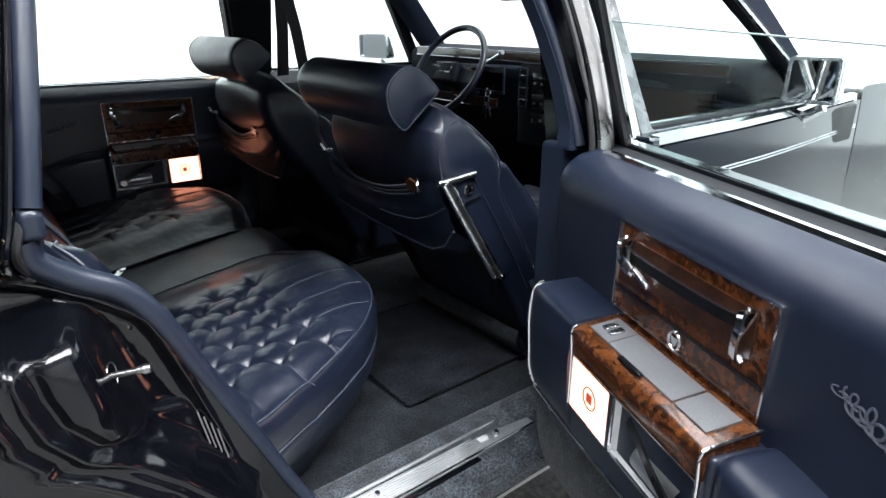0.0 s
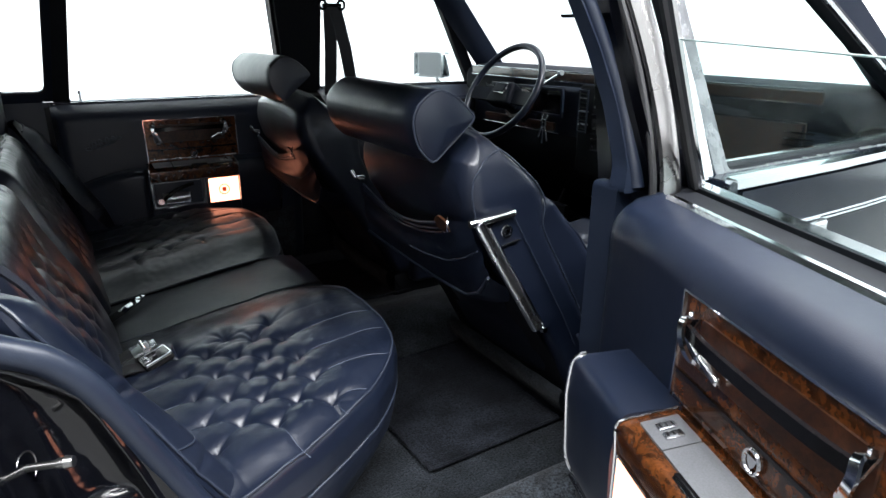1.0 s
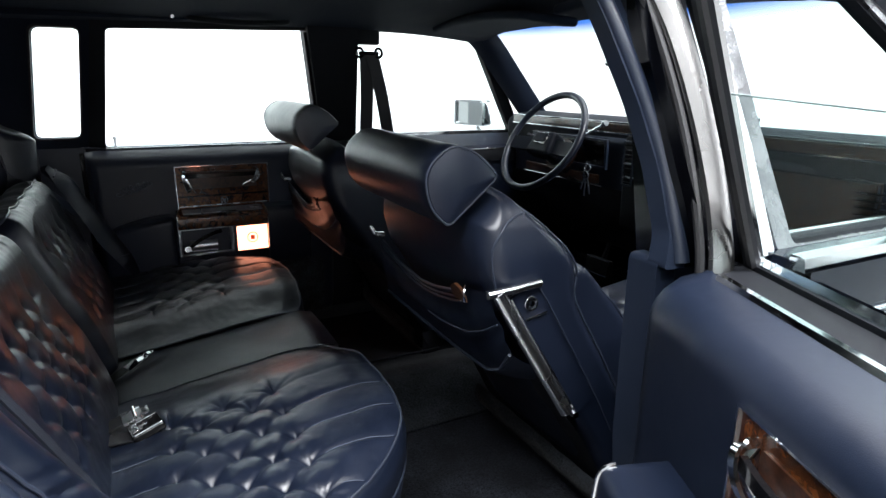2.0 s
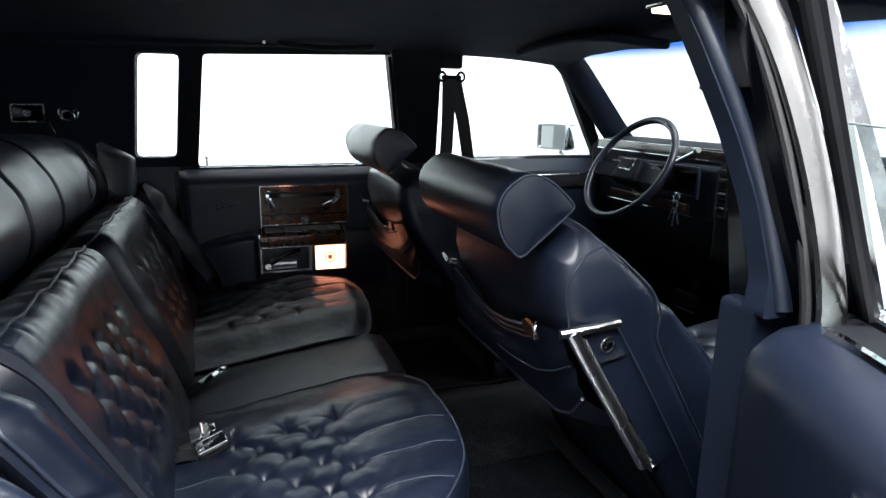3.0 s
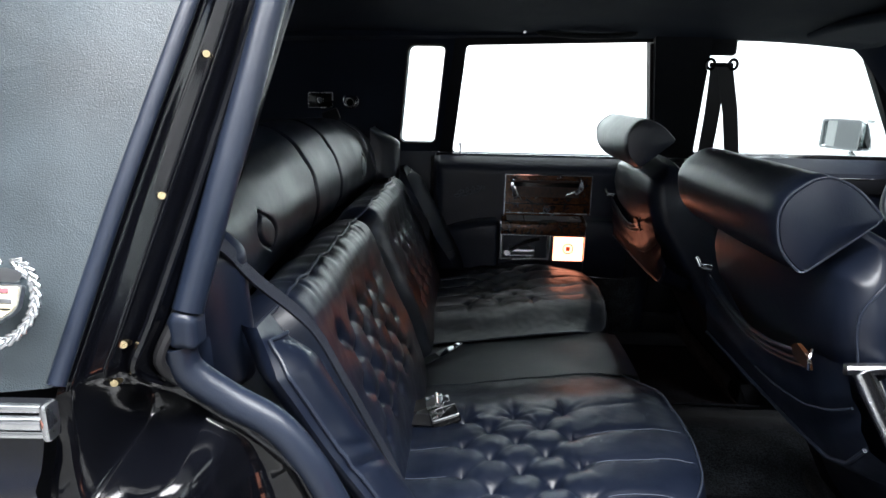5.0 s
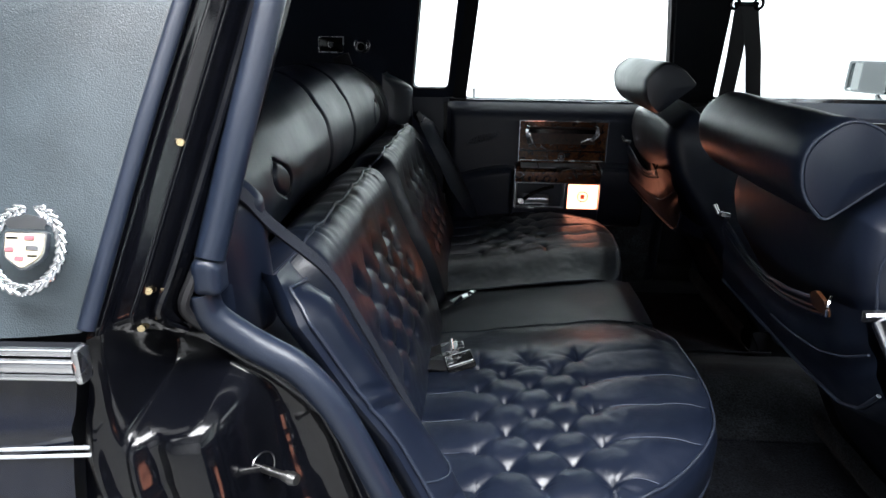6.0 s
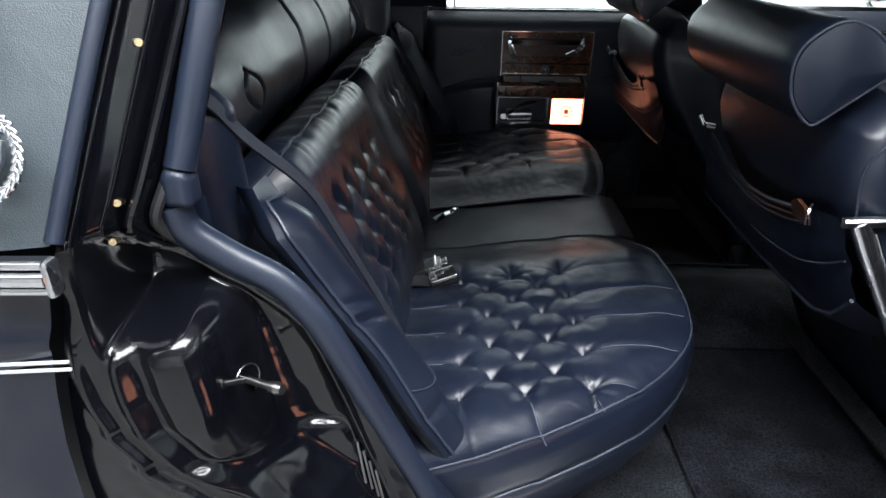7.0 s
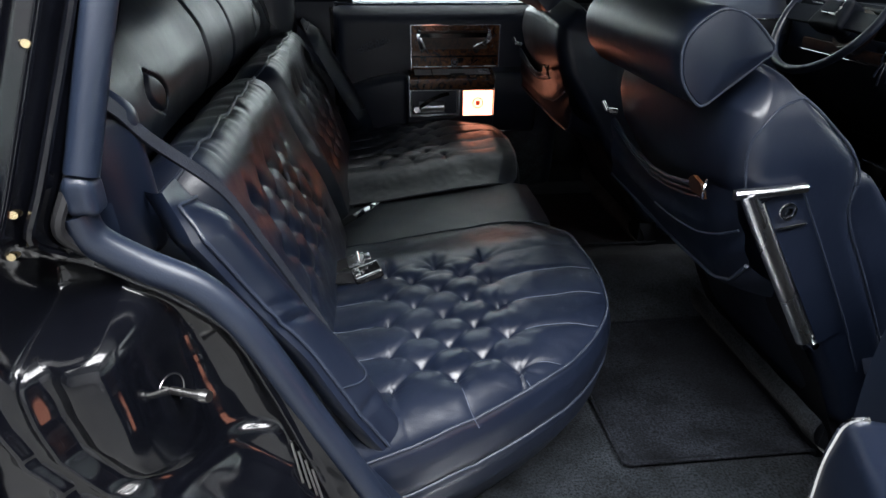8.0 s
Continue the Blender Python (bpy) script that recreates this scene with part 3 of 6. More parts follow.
def housing(x, z):
    """Pressed panel under the belt line: a flange, a recess with a ledge, the raised housing with a flat top, and a rolled rim."""
    xf, wf = along(FLANGE, z)
    xr, wr = along(RIM, z)
    xs, _ = along(SHELF, z)
    g = (xf - x) / wf                        # past the flange edge
    q = (x - xr) / wr                        # inside the rim
    y = -0.874 - 0.004 * math.exp(-((g / 0.0042) ** 2)) + 0.013 * edge_step(g - 0.008, 0.0022) - 0.020 * smooth(g, 0.02, 0.09)
    y -= 0.011 * edge_step(0.716 - z - 0.30 * (x - 0.05), 0.0022) * edge_step(g - 0.014, 0.003) * edge_step(0.055 - g, 0.006)
    top = 0.866 + 0.010 * smooth(x, -0.10, -0.03)
    raised = edge_step(xs + 0.004 - x, 0.0065 + 0.004 * smooth(z, 0.80, 0.70)) * edge_step(top - z - 0.30 * max(0.0, x + 0.045), 0.0062)
    y += (-0.952 - 0.010 * smooth(0.86 - z, 0.0, 0.10) - y) * raised
    low = smooth(0.735 - z, 0.0, 0.05)       # lower down the recess climbs straight to the rim
    y += (-0.945 - y) * low * (1 - smooth(q, 0.004, 0.036))
    y += 0.010 * math.exp(-(((q - 0.016) / 0.009) ** 2)) * edge_step(0.85 - z, 0.008)
    y -= 0.007 * math.exp(-((q / 0.0058) ** 2)) * edge_step(0.872 - z, 0.006)
    out = edge_step(-q - 0.006, 0.0022)
    y += (-0.956 - y) * out
    y -= 0.010 * math.exp(-(((q + 0.026) / 0.0060) ** 2)) * edge_step(0.858 - z, 0.012)
    return y + 0.0010 * noise.noise((x * 14, 0, z * 14)) + 0.0004 * noise.noise((x * 60, 3, z * 60))


def jamb(u, v):
    """From the roll trim (v = 0) out to the skin (v = 1), from the roof (u = 0) down to the sill."""
    k = u * (len(JAMB_EDGE) - 1)
    i = min(int(k), len(JAMB_EDGE) - 2)
    f = k - i
    a = np.array(JAMB_EDGE[i]) * (1 - f) + np.array(JAMB_EDGE[i + 1]) * f
    b = np.array(JAMB_OUT_FINE[i]) * (1 - f) + np.array(JAMB_OUT_FINE[i + 1]) * f
    p = a + (b - a) * v
    z = p[1]
    yin, yout = -(side_y(z) - 0.02), -(side_y(z) + 0.062)
    y = yin + (yout - yin) * (v ** 0.8)
    # stepped channels beside the roll trim
    for vk, wk, hk in ((0.10, 0.035, -0.005), (0.21, 0.045, 0.009), (0.33, 0.030, -0.006), (0.44, 0.045, 0.007), (0.58, 0.035, -0.006), (0.86, 0.05, -0.004)):
        y += hk * math.exp(-(((v - vk) / wk) ** 2))
    high = smooth(z - 0.16 * (p[0] + 0.09), 0.905, 0.965)
    if high < 1:
        y = y * high + housing(p[0], z) * (1 - high)
    return (p[0], y, z)


part("door_jamb", grid_shape(560, 190, jamb), PAINT, car, "glossy black painted door jamb with stamped wheel housing")
for p in ((-0.037, -0.842, 1.200), (-0.061, -0.882, 1.088), (-0.081, -0.928, 0.979), (-0.090, -0.945, 0.947)):
    d = Vector((0.25, -0.95, 0.15)).normalized()
    p = min((jamb(u, v) for u in np.linspace(0.1, 0.5, 81) for v in np.linspace(0.05, 0.95, 46)), key=lambda q: (q[0] - p[0]) ** 2 + (q[2] - p[2]) ** 2)
    screw = part("jamb_screw", rod(Vector(p) - d * 0.012, Vector(p) + d * 0.004, 0.0042, 0.003, 12), BRASS, car, "brass coloured screw head")
ax = Vector((0.90, -0.42, 0.10)).normalized()
tip = Vector((0.026, -0.922, 0.802))
striker = part("striker_plate", rod(tip - ax * 0.044, tip - ax * 0.041, 0.016, 0.015, 28), PAINT, car, "round black striker washer")
washer = [tip - ax * 0.041 + (Vector((0, 0, 1)).cross(ax).normalized() * math.cos(k * math.pi / 12) + ax.cross(Vector((0, 0, 1)).cross(ax).normalized()) * math.sin(k * math.pi / 12)) * 0.0150 for k in range(24)]
part("washer_edge", sweep(washer, circle(0.0007, 6), up=ax, closed=True), DULLMETAL, striker)
part("striker_bolt", joined(rod(tip - ax * 0.075, tip - ax * 0.010, 0.0036), rod(tip - ax * 0.014, tip - ax * 0.007, 0.0050), rod(tip - ax * 0.007, tip, 0.0062, 0.005)), DULLMETAL, striker)
part("lower_bolt", rod((0.175, -0.82, 0.475), (0.168, -0.835, 0.478), 0.009), CHROME, car)
for k in range(4):
    top_at, low_at = (0.078 + 0.0065 * k, 0.690 - 0.010 * k), (0.086 + 0.0065 * k, 0.640 - 0.010 * k)
    part("vent_rib", sweep([(x, housing(x, z) - 0.0015, z) for x, z in (top_at, low_at)], circle(0.0014, 6, 0.001), up=(0, -1, 0)), DULLMETAL, car, "thin metal rib")

def jamb_line(v, u0, u1, n=30):
    return [jamb(u, v) for u in np.linspace(u0, u1, n)]


for v, rr in ((0.12, 0.005), (0.34, 0.004)):
    part("weather_strip", sweep([(x, y - 0.002, z) for x, y, z in jamb_line(v, 0.02, 0.34)], circle(rr, 8), up=(0, -1, 0)), RUBBER if v < 0.2 else PAINT, car, "black rubber weather strip")

# quarter panel outside: padded vinyl above the bright moulding, paint below
def quarter(u, v):
    x = JAMB_x_at(0.955 + 0.42 * v) - 0.9 * u
    z = 0.962 + 0.42 * v
    return (x, -(side_y(z) + 0.068 + 0.015 * math.sin(min(1.0, u * 12) * math.pi / 2)), z)


def JAMB_x_at(z):
    zs = [p[1] for p in JAMB_OUT][::-1]
    xs = [p[0] for p in JAMB_OUT][::-1]
    return float(np.interp(z, zs, xs))


part("vinyl_quarter", grid_shape(40, 24, quarter), VINYLROOF, car, "padded grey-blue grained vinyl quarter")
edge_line = [(JAMB_x_at(z) + 0.002, -(side_y(z) + 0.070), z) for z in np.linspace(0.965, 1.36, 14)]
part("vinyl_edge_trim", sweep(edge_line, circle(0.0065, 10, 0.006), up=(0, -1, 0)), PLASTIC, car, "navy beading along the vinyl's edge")
def lower(u, v):
    z = 0.955 - 0.6 * v
    x = JAMB_x_at(z) - 0.9 * u
    return (x, -(0.972 + 0.012 * math.sin(min(1.0, u * 10) * math.pi / 2) - 0.02 * v * v + 0.004 * math.exp(-(((z - 0.884) / 0.007) ** 2))), z)
part("quarter_panel", grid_shape(30, 90, lower), BODYBLUE, car, "dark navy painted quarter panel")
for z, h in ((0.9580, 0.0034), (0.9475, 0.0060), (0.9375, 0.0028)):
    part("belt_moulding", sweep([(-0.104, -0.986, z), (-0.3, -0.996, z), (-0.9, -0.996, z)], circle(h, 12, h)), CHROME, car, "bright metal belt moulding")
part("moulding_base", sweep([(-0.102, -0.981, 0.948), (-0.3, -0.991, 0.948), (-0.9, -0.991, 0.948)], [(-0.004, -0.014), (-0.004, 0.013), (0.004, 0.013), (0.004, -0.014)]), BLACKTRIM, car)
part("moulding_end", box(-0.101, -0.984, 0.948, 0.006, 0.014, 0.028, 0.003), STEEL, car)
for z in (0.8668, 0.8598):
    part("pinstripe", sweep([(-0.118, -0.9735, z), (-0.22, -0.986, z), (-0.9, -0.986, z)], [(-0.001, -0.0011), (-0.001, 0.0011), (0.001, 0.0011), (0.001, -0.0011)]), PINLINE, car)

# wreath badge on the vinyl
badge_c = Vector((-0.135, -0.966, 1.027))
tilt = Matrix.Translation(badge_c) @ Matrix.Rotation(radians(-25), 4, "X")
badge = thing("roof_badge", "round silver wreath badge with cream and red shield on vinyl", "badge")
for sgn in (-1, 1):
    for k in range(14):
        a = radians(-82 + 12 * k)
        for row, ra in ((-1, 0.0235), (1, 0.0275)):
            c = Vector((sgn * ra * math.cos(a), -0.004 - 0.0006 * row, (ra + 0.003) * math.sin(a)))
            leaf = soft_box(0.0098, 0.004, 0.0042, 0.0019, 1, 3, lambda x, y, z: (x, y, z * (1 - 0.5 * (x / 0.005) ** 2)))
            m = tilt @ Matrix.Translation(c) @ Matrix.Rotation(-sgn * (a + radians(90 + 24 * row)) if sgn > 0 else a + radians(90 + 24 * row), 4, "Y")
            part("wreath_leaf", ([m @ Vector(v) for v in leaf[0]], leaf[1]), CHROME, badge)
shield = round_poly([(-0.0155, 0.012), (0.0155, 0.012), (0.0150, -0.006), (0.0, -0.016), (-0.0150, -0.006)], [0.002, 0.002, 0.006, 0.004, 0.006])
part("shield", slab(shield, -0.004, lambda a, b, d: tilt @ Vector((a, d - 0.002, b))), STEEL, badge)
inner = [(a * 0.88, b * 0.88) for a, b in shield]
part("shield_field", slab(inner, -0.0012, lambda a, b, d: tilt @ Vector((a, d - 0.006, b))), CREAM, badge, "cream enamel field")
crown = round_poly([(-0.013, 0.0135), (0.013, 0.0135), (0.016, 0.020), (0.008, 0.0225), (0.0, 0.024), (-0.008, 0.0225), (-0.016, 0.020)], 0.002, 3)
part("coronet", slab(crown, -0.005, lambda a, b, d: tilt @ Vector((a, d - 0.002, b))), CHROME, badge, "small bright coronet")
for a, b, w, m in ((0.004, 0.0075, 0.007, RED), (-0.0085, 0.0072, 0.008, DIALBLACK), (-0.0095, -0.001, 0.006, RED), (0.007, 0.0005, 0.009, STEEL), (-0.002, -0.0072, 0.006, RED), (0.0075, -0.005, 0.007, DIALBLACK)):
    part("enamel_bar", box(a, -0.0076, b, w, 0.0012, 0.0034 if m is not DIALBLACK else 0.0012, 0.0003, 1, tilt), m, badge)

# ---- right pillar between the doors ----
def pillar_outer(z):
    return -(side_y(z) - 0.035)


NAVY_PILLAR = [(0.740, 1.335), (0.765, 1.25), (0.787, 1.15), (0.795, 1.07), (0.788, 0.985), (0.765, 0.945), (0.822, 0.945), (0.832, 1.00), (0.840, 1.09), (0.832, 1.17), (0.808, 1.25), (0.785, 1.335)]
part("pillar_trim", slab(round_poly(NAVY_PILLAR, 0.012, 4), 0.03, lambda x, z, d: (x, pillar_outer(z) + d - 0.012, z)), PLASTIC, car, "navy pillar cover beside the open door")
line = rounded([(x, pillar_outer(z) - 0.010, z) for x, z in ((0.752, 1.335), (0.779, 1.25), (0.801, 1.15), (0.809, 1.07), (0.803, 0.985), (0.800, 0.950))], 6)
part("pillar_bead", sweep(line, circle(0.012, 10, 0.012), up=(0, -1, 0)), PLASTIC, car)
part("pillar_lower_trim", slab(round_poly([(0.768, 0.955), (0.80, 0.955), (0.822, 0.70), (0.86, 0.36), (0.80, 0.36), (0.768, 0.68)], 0.01, 4), 0.05, lambda x, z, d: (x, -0.865 + d, z)), PLASTIC, car)
part("pillar_core", slab(round_poly([(0.80, 1.345), (0.87, 1.345), (0.885, 0.97), (0.90, 0.30), (0.81, 0.30), (0.805, 0.97)], 0.01, 3), 0.020, lambda x, z, d: (x, -(side_y(z) + 0.02) + d, z)), PAINT, car)
line = rounded([(x, -(side_y(z) + 0.026), z) for x, z in ((0.812, 1.34), (0.838, 1.25), (0.846, 1.15), (0.840, 1.06), (0.824, 0.98), (0.816, 0.93), (0.814, 0.90))], 6)
part("pillar_seal", sweep(line, [(-0.021, -0.004), (-0.019, 0.003), (-0.008, 0.008), (0.010, 0.008), (0.020, 0.002), (0.021, -0.004)], up=(0, -1, 0)), DULLMETAL, car, "bright metal faced pillar moulding")
part("pillar_seal_rubber", sweep([p + np.array([-0.026, 0.012, 0.0]) for p in line], circle(0.006, 8), up=(0, -1, 0)), RUBBER, car)

# ---- doors, built shut for the right side round the hinge; a along the door, b inwards ----
HINGE = (0.879, 0.894)
DOOR_LEAN = 0.46


def rear_door(s, angle, name, label, glass_top):
    """s = -1: right door; 1: left door."""
    door = thing(name, label, "car door")
    def P(a, b, z):
        return (-a, -s * b, z)
    def inward(z):
        """b of the glass line."""
        return -0.006 + max(0.0, z - 0.955) * DOOR_LEAN
    def shape(f):
        if isinstance(f, bmesh.types.BMesh):
            for v in f.verts:
                v.co = P(*v.co)
            return f
        v, k = f
        return [P(*p) for p in v], k
    # trim panel with a padded top roll
    def trim(u, v):
        a = 0.035 + 0.79 * u
        z = 0.30 + 0.655 * v
        zz = (z - 0.955)
        b = 0.144
        if z > 0.90:
            t = (z - 0.90) / 0.055
            b = 0.144 - 0.075 * (1 - math.sqrt(max(0.0, 1 - t * t)))
        if z < 0.56:
            b = 0.144 - 0.02 * (0.56 - z) / 0.26
        e = min(1.0, (a - 0.035) / 0.045)
        b -= 0.06 * (1 - math.sqrt(max(0.0, 1 - (1 - e) ** 2)))
        e = min(1.0, (0.825 - a) / 0.03)
        b -= 0.04 * (1 - math.sqrt(max(0.0, 1 - (1 - e) ** 2)))
        return P(a, b, z)
    part("trim_panel", grid_shape(60, 60, trim), VINYL, door, "navy vinyl door trim with padded top")
    part("door_core", shape(slab([(0.02, 0.30), (0.84, 0.30), (0.84, 0.945), (0.02, 0.945)], 0.12, lambda a, z, d: (a, -0.055 + d, z))), PAINT, door)
    part("door_skin", grid_shape(8, 14, lambda u, v: P(0.0 + 0.86 * u, -0.075 - 0.02 * math.sin(math.pi * v), 0.30 + 0.64 * v)), BODYBLUE, door)
    # carpet in the paler copy, the light on it put into the colour
    part("carpet_panel", grid_shape(24, 10, lambda u, v: P(0.10 + 0.70 * u, 0.135 + 0.020 * math.sin(math.pi * min(1, v * 1.2)) ** 0.5 + 0.035 * v, 0.31 + 0.24 * v)), LITCARPET, door, "grey carpet on the door's foot")
    # belt: inner bright bead, dark slot, outer bright sill
    part("belt_bead", shape(sweep([(0.09, 0.070, 0.955), (0.82, 0.070, 0.955)], [(-0.006, -0.004), (-0.004, 0.005), (0.004, 0.005), (0.006, -0.004)])), CHROME, door)
    part("belt_slot", shape(sweep([(0.03, 0.035, 0.948), (0.82, 0.035, 0.948)], [(-0.03, -0.01), (-0.03, 0.003), (0.03, 0.003), (0.03, -0.01)])), BLACKTRIM, door)
    part("belt_sill", shape(sweep([(0.025, -0.012, 0.953), (0.84, -0.012, 0.953)], [(-0.013, -0.01), (-0.011, 0.006), (0.006, 0.009), (0.012, -0.01)])), CHROME, door, "bright metal window sill")
    # window frame
    inner = [(0.765, 0.957), (0.036, 0.957), (0.120, 1.336), (0.720, 1.318)]
    outer = [(0.815, 0.94), (0.022, 0.94), (0.108, 1.362), (0.757, 1.348)]
    frame_part = part("window_frame", shape(slab(four_sided(outer, 0.012), 0.016, lambda a, z, d: (a, inward(z) - 0.008 + d, z), four_sided(inner, 0.014))), BLACKTRIM, door, "black window frame")
    part("frame_bright", shape(slab(four_sided([(0.779, 0.95), (0.030, 0.95), (0.114, 1.345), (0.73, 1.328)], 0.013), 0.006, lambda a, z, d: (a, inward(z) - 0.014 + d, z), four_sided(inner, 0.013))), CHROME, door)
    g = [(0.765, 0.93), (0.060, 0.93), (0.060 + 0.08 * (glass_top[0] - 0.957) / 0.379, glass_top[0]), (0.765 - 0.045 * (glass_top[1] - 0.957) / 0.379, glass_top[1])]
    pane = part("window_pane", shape(slab(four_sided(g, 0.004), 0.005, lambda a, z, d: (a, inward(z) + d, z))), GLASS, door, "clear window glass")
    pane.visible_shadow = False
    part("glass_run", shape(sweep([(0.050 + 0.082 * (z - 0.957) / 0.379, inward(z) + 0.012, z) for z in np.linspace(0.957, 1.33, 8)], [(-0.006, -0.003), (-0.006, 0.003), (0.006, 0.003), (0.006, -0.003)], up=(0, 1, 0))), RUBBER, door, "dark glass channel")
    if glass_top[0] < 1.25:
        part("glass_edge", shape(sweep([(g[2][0], inward(g[2][1]) + 0.0025, g[2][1]), (g[3][0], inward(g[3][1]) + 0.0025, g[3][1])], circle(0.0011, 8))), GLASSEDGE, pane, "polished glass edge")
    # burl panel
    o = round_poly([(0.278, 0.752), (0.574, 0.752), (0.574, 0.898), (0.278, 0.898)], 0.006, 3)
    part("panel_rim", shape(slab(four_sided([(0.2762, 0.7500), (0.5758, 0.7500), (0.5758, 0.9000), (0.2762, 0.9000)], 0.003, 4, 4), 0.0085, lambda a, z, d: (a, 0.140 + d, z), four_sided([(0.2788, 0.7526), (0.5732, 0.7526), (0.5732, 0.8974), (0.2788, 0.8974)], 0.002, 4, 4))), CHROME, door, "thin bright rim")
    wood = part("wood_panel", shape(slab(o, 0.006, lambda a, z, d: (a, 0.140 + d, z))), BURL, door, "polished burl walnut panel")
    recess = [(0.318, 0.822), (0.548, 0.822), (0.548, 0.880), (0.318, 0.880)]
    part("wood_inset", shape(slab(round_poly(recess, 0.004, 3), 0.003, lambda a, z, d: (a, 0.1455 + d, z))), WALNUT, door)
    part("wood_strip", shape(slab([(0.282, 0.796), (0.570, 0.796), (0.570, 0.801), (0.282, 0.801)], 0.003, lambda a, z, d: (a, 0.1455 + d, z))), DIALBLACK, door)
    part("wood_strip", shape(slab([(0.282, 0.764), (0.570, 0.764), (0.570, 0.767), (0.282, 0.767)], 0.0025, lambda a, z, d: (a, 0.1455 + d, z))), STEEL, door)
    # pull strap between two bright loops
    strap = part("pull_strap", shape(sweep(rounded([(0.318, 0.163, 0.868), (0.36, 0.170, 0.869), (0.43, 0.172, 0.869), (0.50, 0.170, 0.869), (0.545, 0.163, 0.868)], 5), [(-0.004, -0.007), (-0.004, 0.007), (0.003, 0.006), (0.003, -0.006)])), DIALBLACK, door, "dark padded pull strap")
    flat = [(-0.0045, -0.0018), (-0.0045, 0.0018), (0.0045, 0.0018), (0.0045, -0.0018)]
    for a0, a1, z1 in ((0.316, 0.334, 0.836), (0.548, 0.540, 0.822)):
        loop = rounded([(a0 - 0.002, 0.148, 0.884), (a0, 0.168, 0.883), (a0 + 0.004, 0.174, 0.868), ((a0 + a1) / 2 + 0.004, 0.172, 0.850), (a1, 0.162, z1), (a1, 0.148, z1 - 0.002)], 6)
        part("pull_loop", shape(sweep(loop, flat, up=(0, 1, 0))), CHROME, door, "chrome pull loop")
        back = rounded([(a0 - 0.003, 0.149, 0.880), (a0 - 0.006, 0.158, 0.858), (a1 - 0.010, 0.156, z1 + 0.006), (a1, 0.150, z1 - 0.004)], 6)
        part("pull_loop", shape(sweep(back, [(x * 0.7, y) for x, y in flat], up=(0, 1, 0))), CHROME, door)
    part("door_lever", shape(soft_box(0.034, 0.010, 0.008, 0.0035, 2, 3, lambda x, y, z: (0.352 + x, 0.156 + y - 0.1 * x, 0.838 + z - 0.45 * x))), CHROME, door, "chrome inner door lever")
    # small wreath emblem on the wood
    ring = [(0.428 + 0.011 * math.cos(k * math.pi / 12), 0.1495, 0.781 + 0.0125 * math.sin(k * math.pi / 12)) for k in range(24)]
    part("emblem_ring", shape(sweep(ring, circle(0.0022, 6), up=(0, 1, 0), closed=True)), CHROME, door)
    part("emblem_shield", shape(slab(round_poly([(0.421, 0.786), (0.435, 0.786), (0.433, 0.778), (0.428, 0.772), (0.423, 0.778)], 0.001, 2), 0.004, lambda a, z, d: (a, 0.146 + d, z))), CHROME, door)
    # armrest: navy front block with a bright edge, wood-capped middle with lamp and tray, navy rear
    block = round_poly([(0.110, 0.548), (0.206, 0.548), (0.224, 0.590), (0.230, 0.700), (0.224, 0.757), (0.110, 0.762)], [0.004, 0.022, 0.02, 0.02, 0.018, 0.004], 6)
    def block_ring(a, k):
        return [(a, 0.165 + (b - 0.165) * k, 0.655 + (z - 0.655) * k) for b, z in block]
    rings = [block_ring(a, k) for a, k in ((0.154, 0.90), (0.1555, 0.96), (0.161, 0.992), (0.170, 1.0), (0.24, 1.0), (0.302, 1.0))]
    n = len(block)
    faces = [(i * n + j, i * n + (j + 1) % n, (i + 1) * n + (j + 1) % n, (i + 1) * n + j) for i in range(len(rings) - 1) for j in range(n)]
    faces += [tuple(range(n)), tuple((len(rings) - 1) * n + j for j in reversed(range(n)))]
    part("armrest_front", shape(([p for r in rings for p in r], faces)), VINYL, door, "navy vinyl armrest block")
    lip = [(0.159, 0.165 + (b - 0.165) * 0.992, 0.655 + (z - 0.655) * 0.992) for b, z in block if b > 0.13]
    part("armrest_edge", shape(sweep(lip, circle(0.0030, 8), up=(1, 0, 0))), CHROME, door, "thin chrome edge")
    part("armrest_edge", shape(tube([(0.162, 0.214, 0.556), (0.30, 0.216, 0.560), (0.59, 0.214, 0.572)], 0.0026, 8, 5)), CHROME, door)
    part("armrest_body", shape(soft_box(0.30, 0.085, 0.180, 0.008, 2, 3, lambda x, y, z: (0.445 + x, 0.172 + y, 0.648 + z))), VINYL, door)
    # wood: a sloped top and a front band
    band = [(0.221, 0.706), (0.225, 0.736), (0.222, 0.744), (0.215, 0.748), (0.150, 0.757), (0.150, 0.735), (0.205, 0.728), (0.210, 0.706)]
    n = len(band)
    verts = [(a, b, z) for a in (0.302, 0.586) for b, z in band]
    faces = [tuple(range(n)), tuple(n + i for i in reversed(range(n)))] + [(i, (i + 1) % n, n + (i + 1) % n, n + i) for i in range(n)]
    part("armrest_wood", shape((verts, faces)), BURL, door, "burl walnut armrest cap")
    part("wood_edge", shape(tube([(0.302, 0.2225, 0.7055), (0.44, 0.2225, 0.7055), (0.586, 0.2225, 0.7055)], 0.0013, 6, 2)), CHROME, door)
    for a in (0.3015, 0.5870):
        part("wood_edge", shape(tube([(a, 0.150, 0.759), (a, 0.216, 0.750), (a, 0.2245, 0.744), (a, 0.2262, 0.735), (a, 0.2235, 0.70), (a, 0.2225, 0.617)], 0.0019, 6, 4)), CHROME, door)
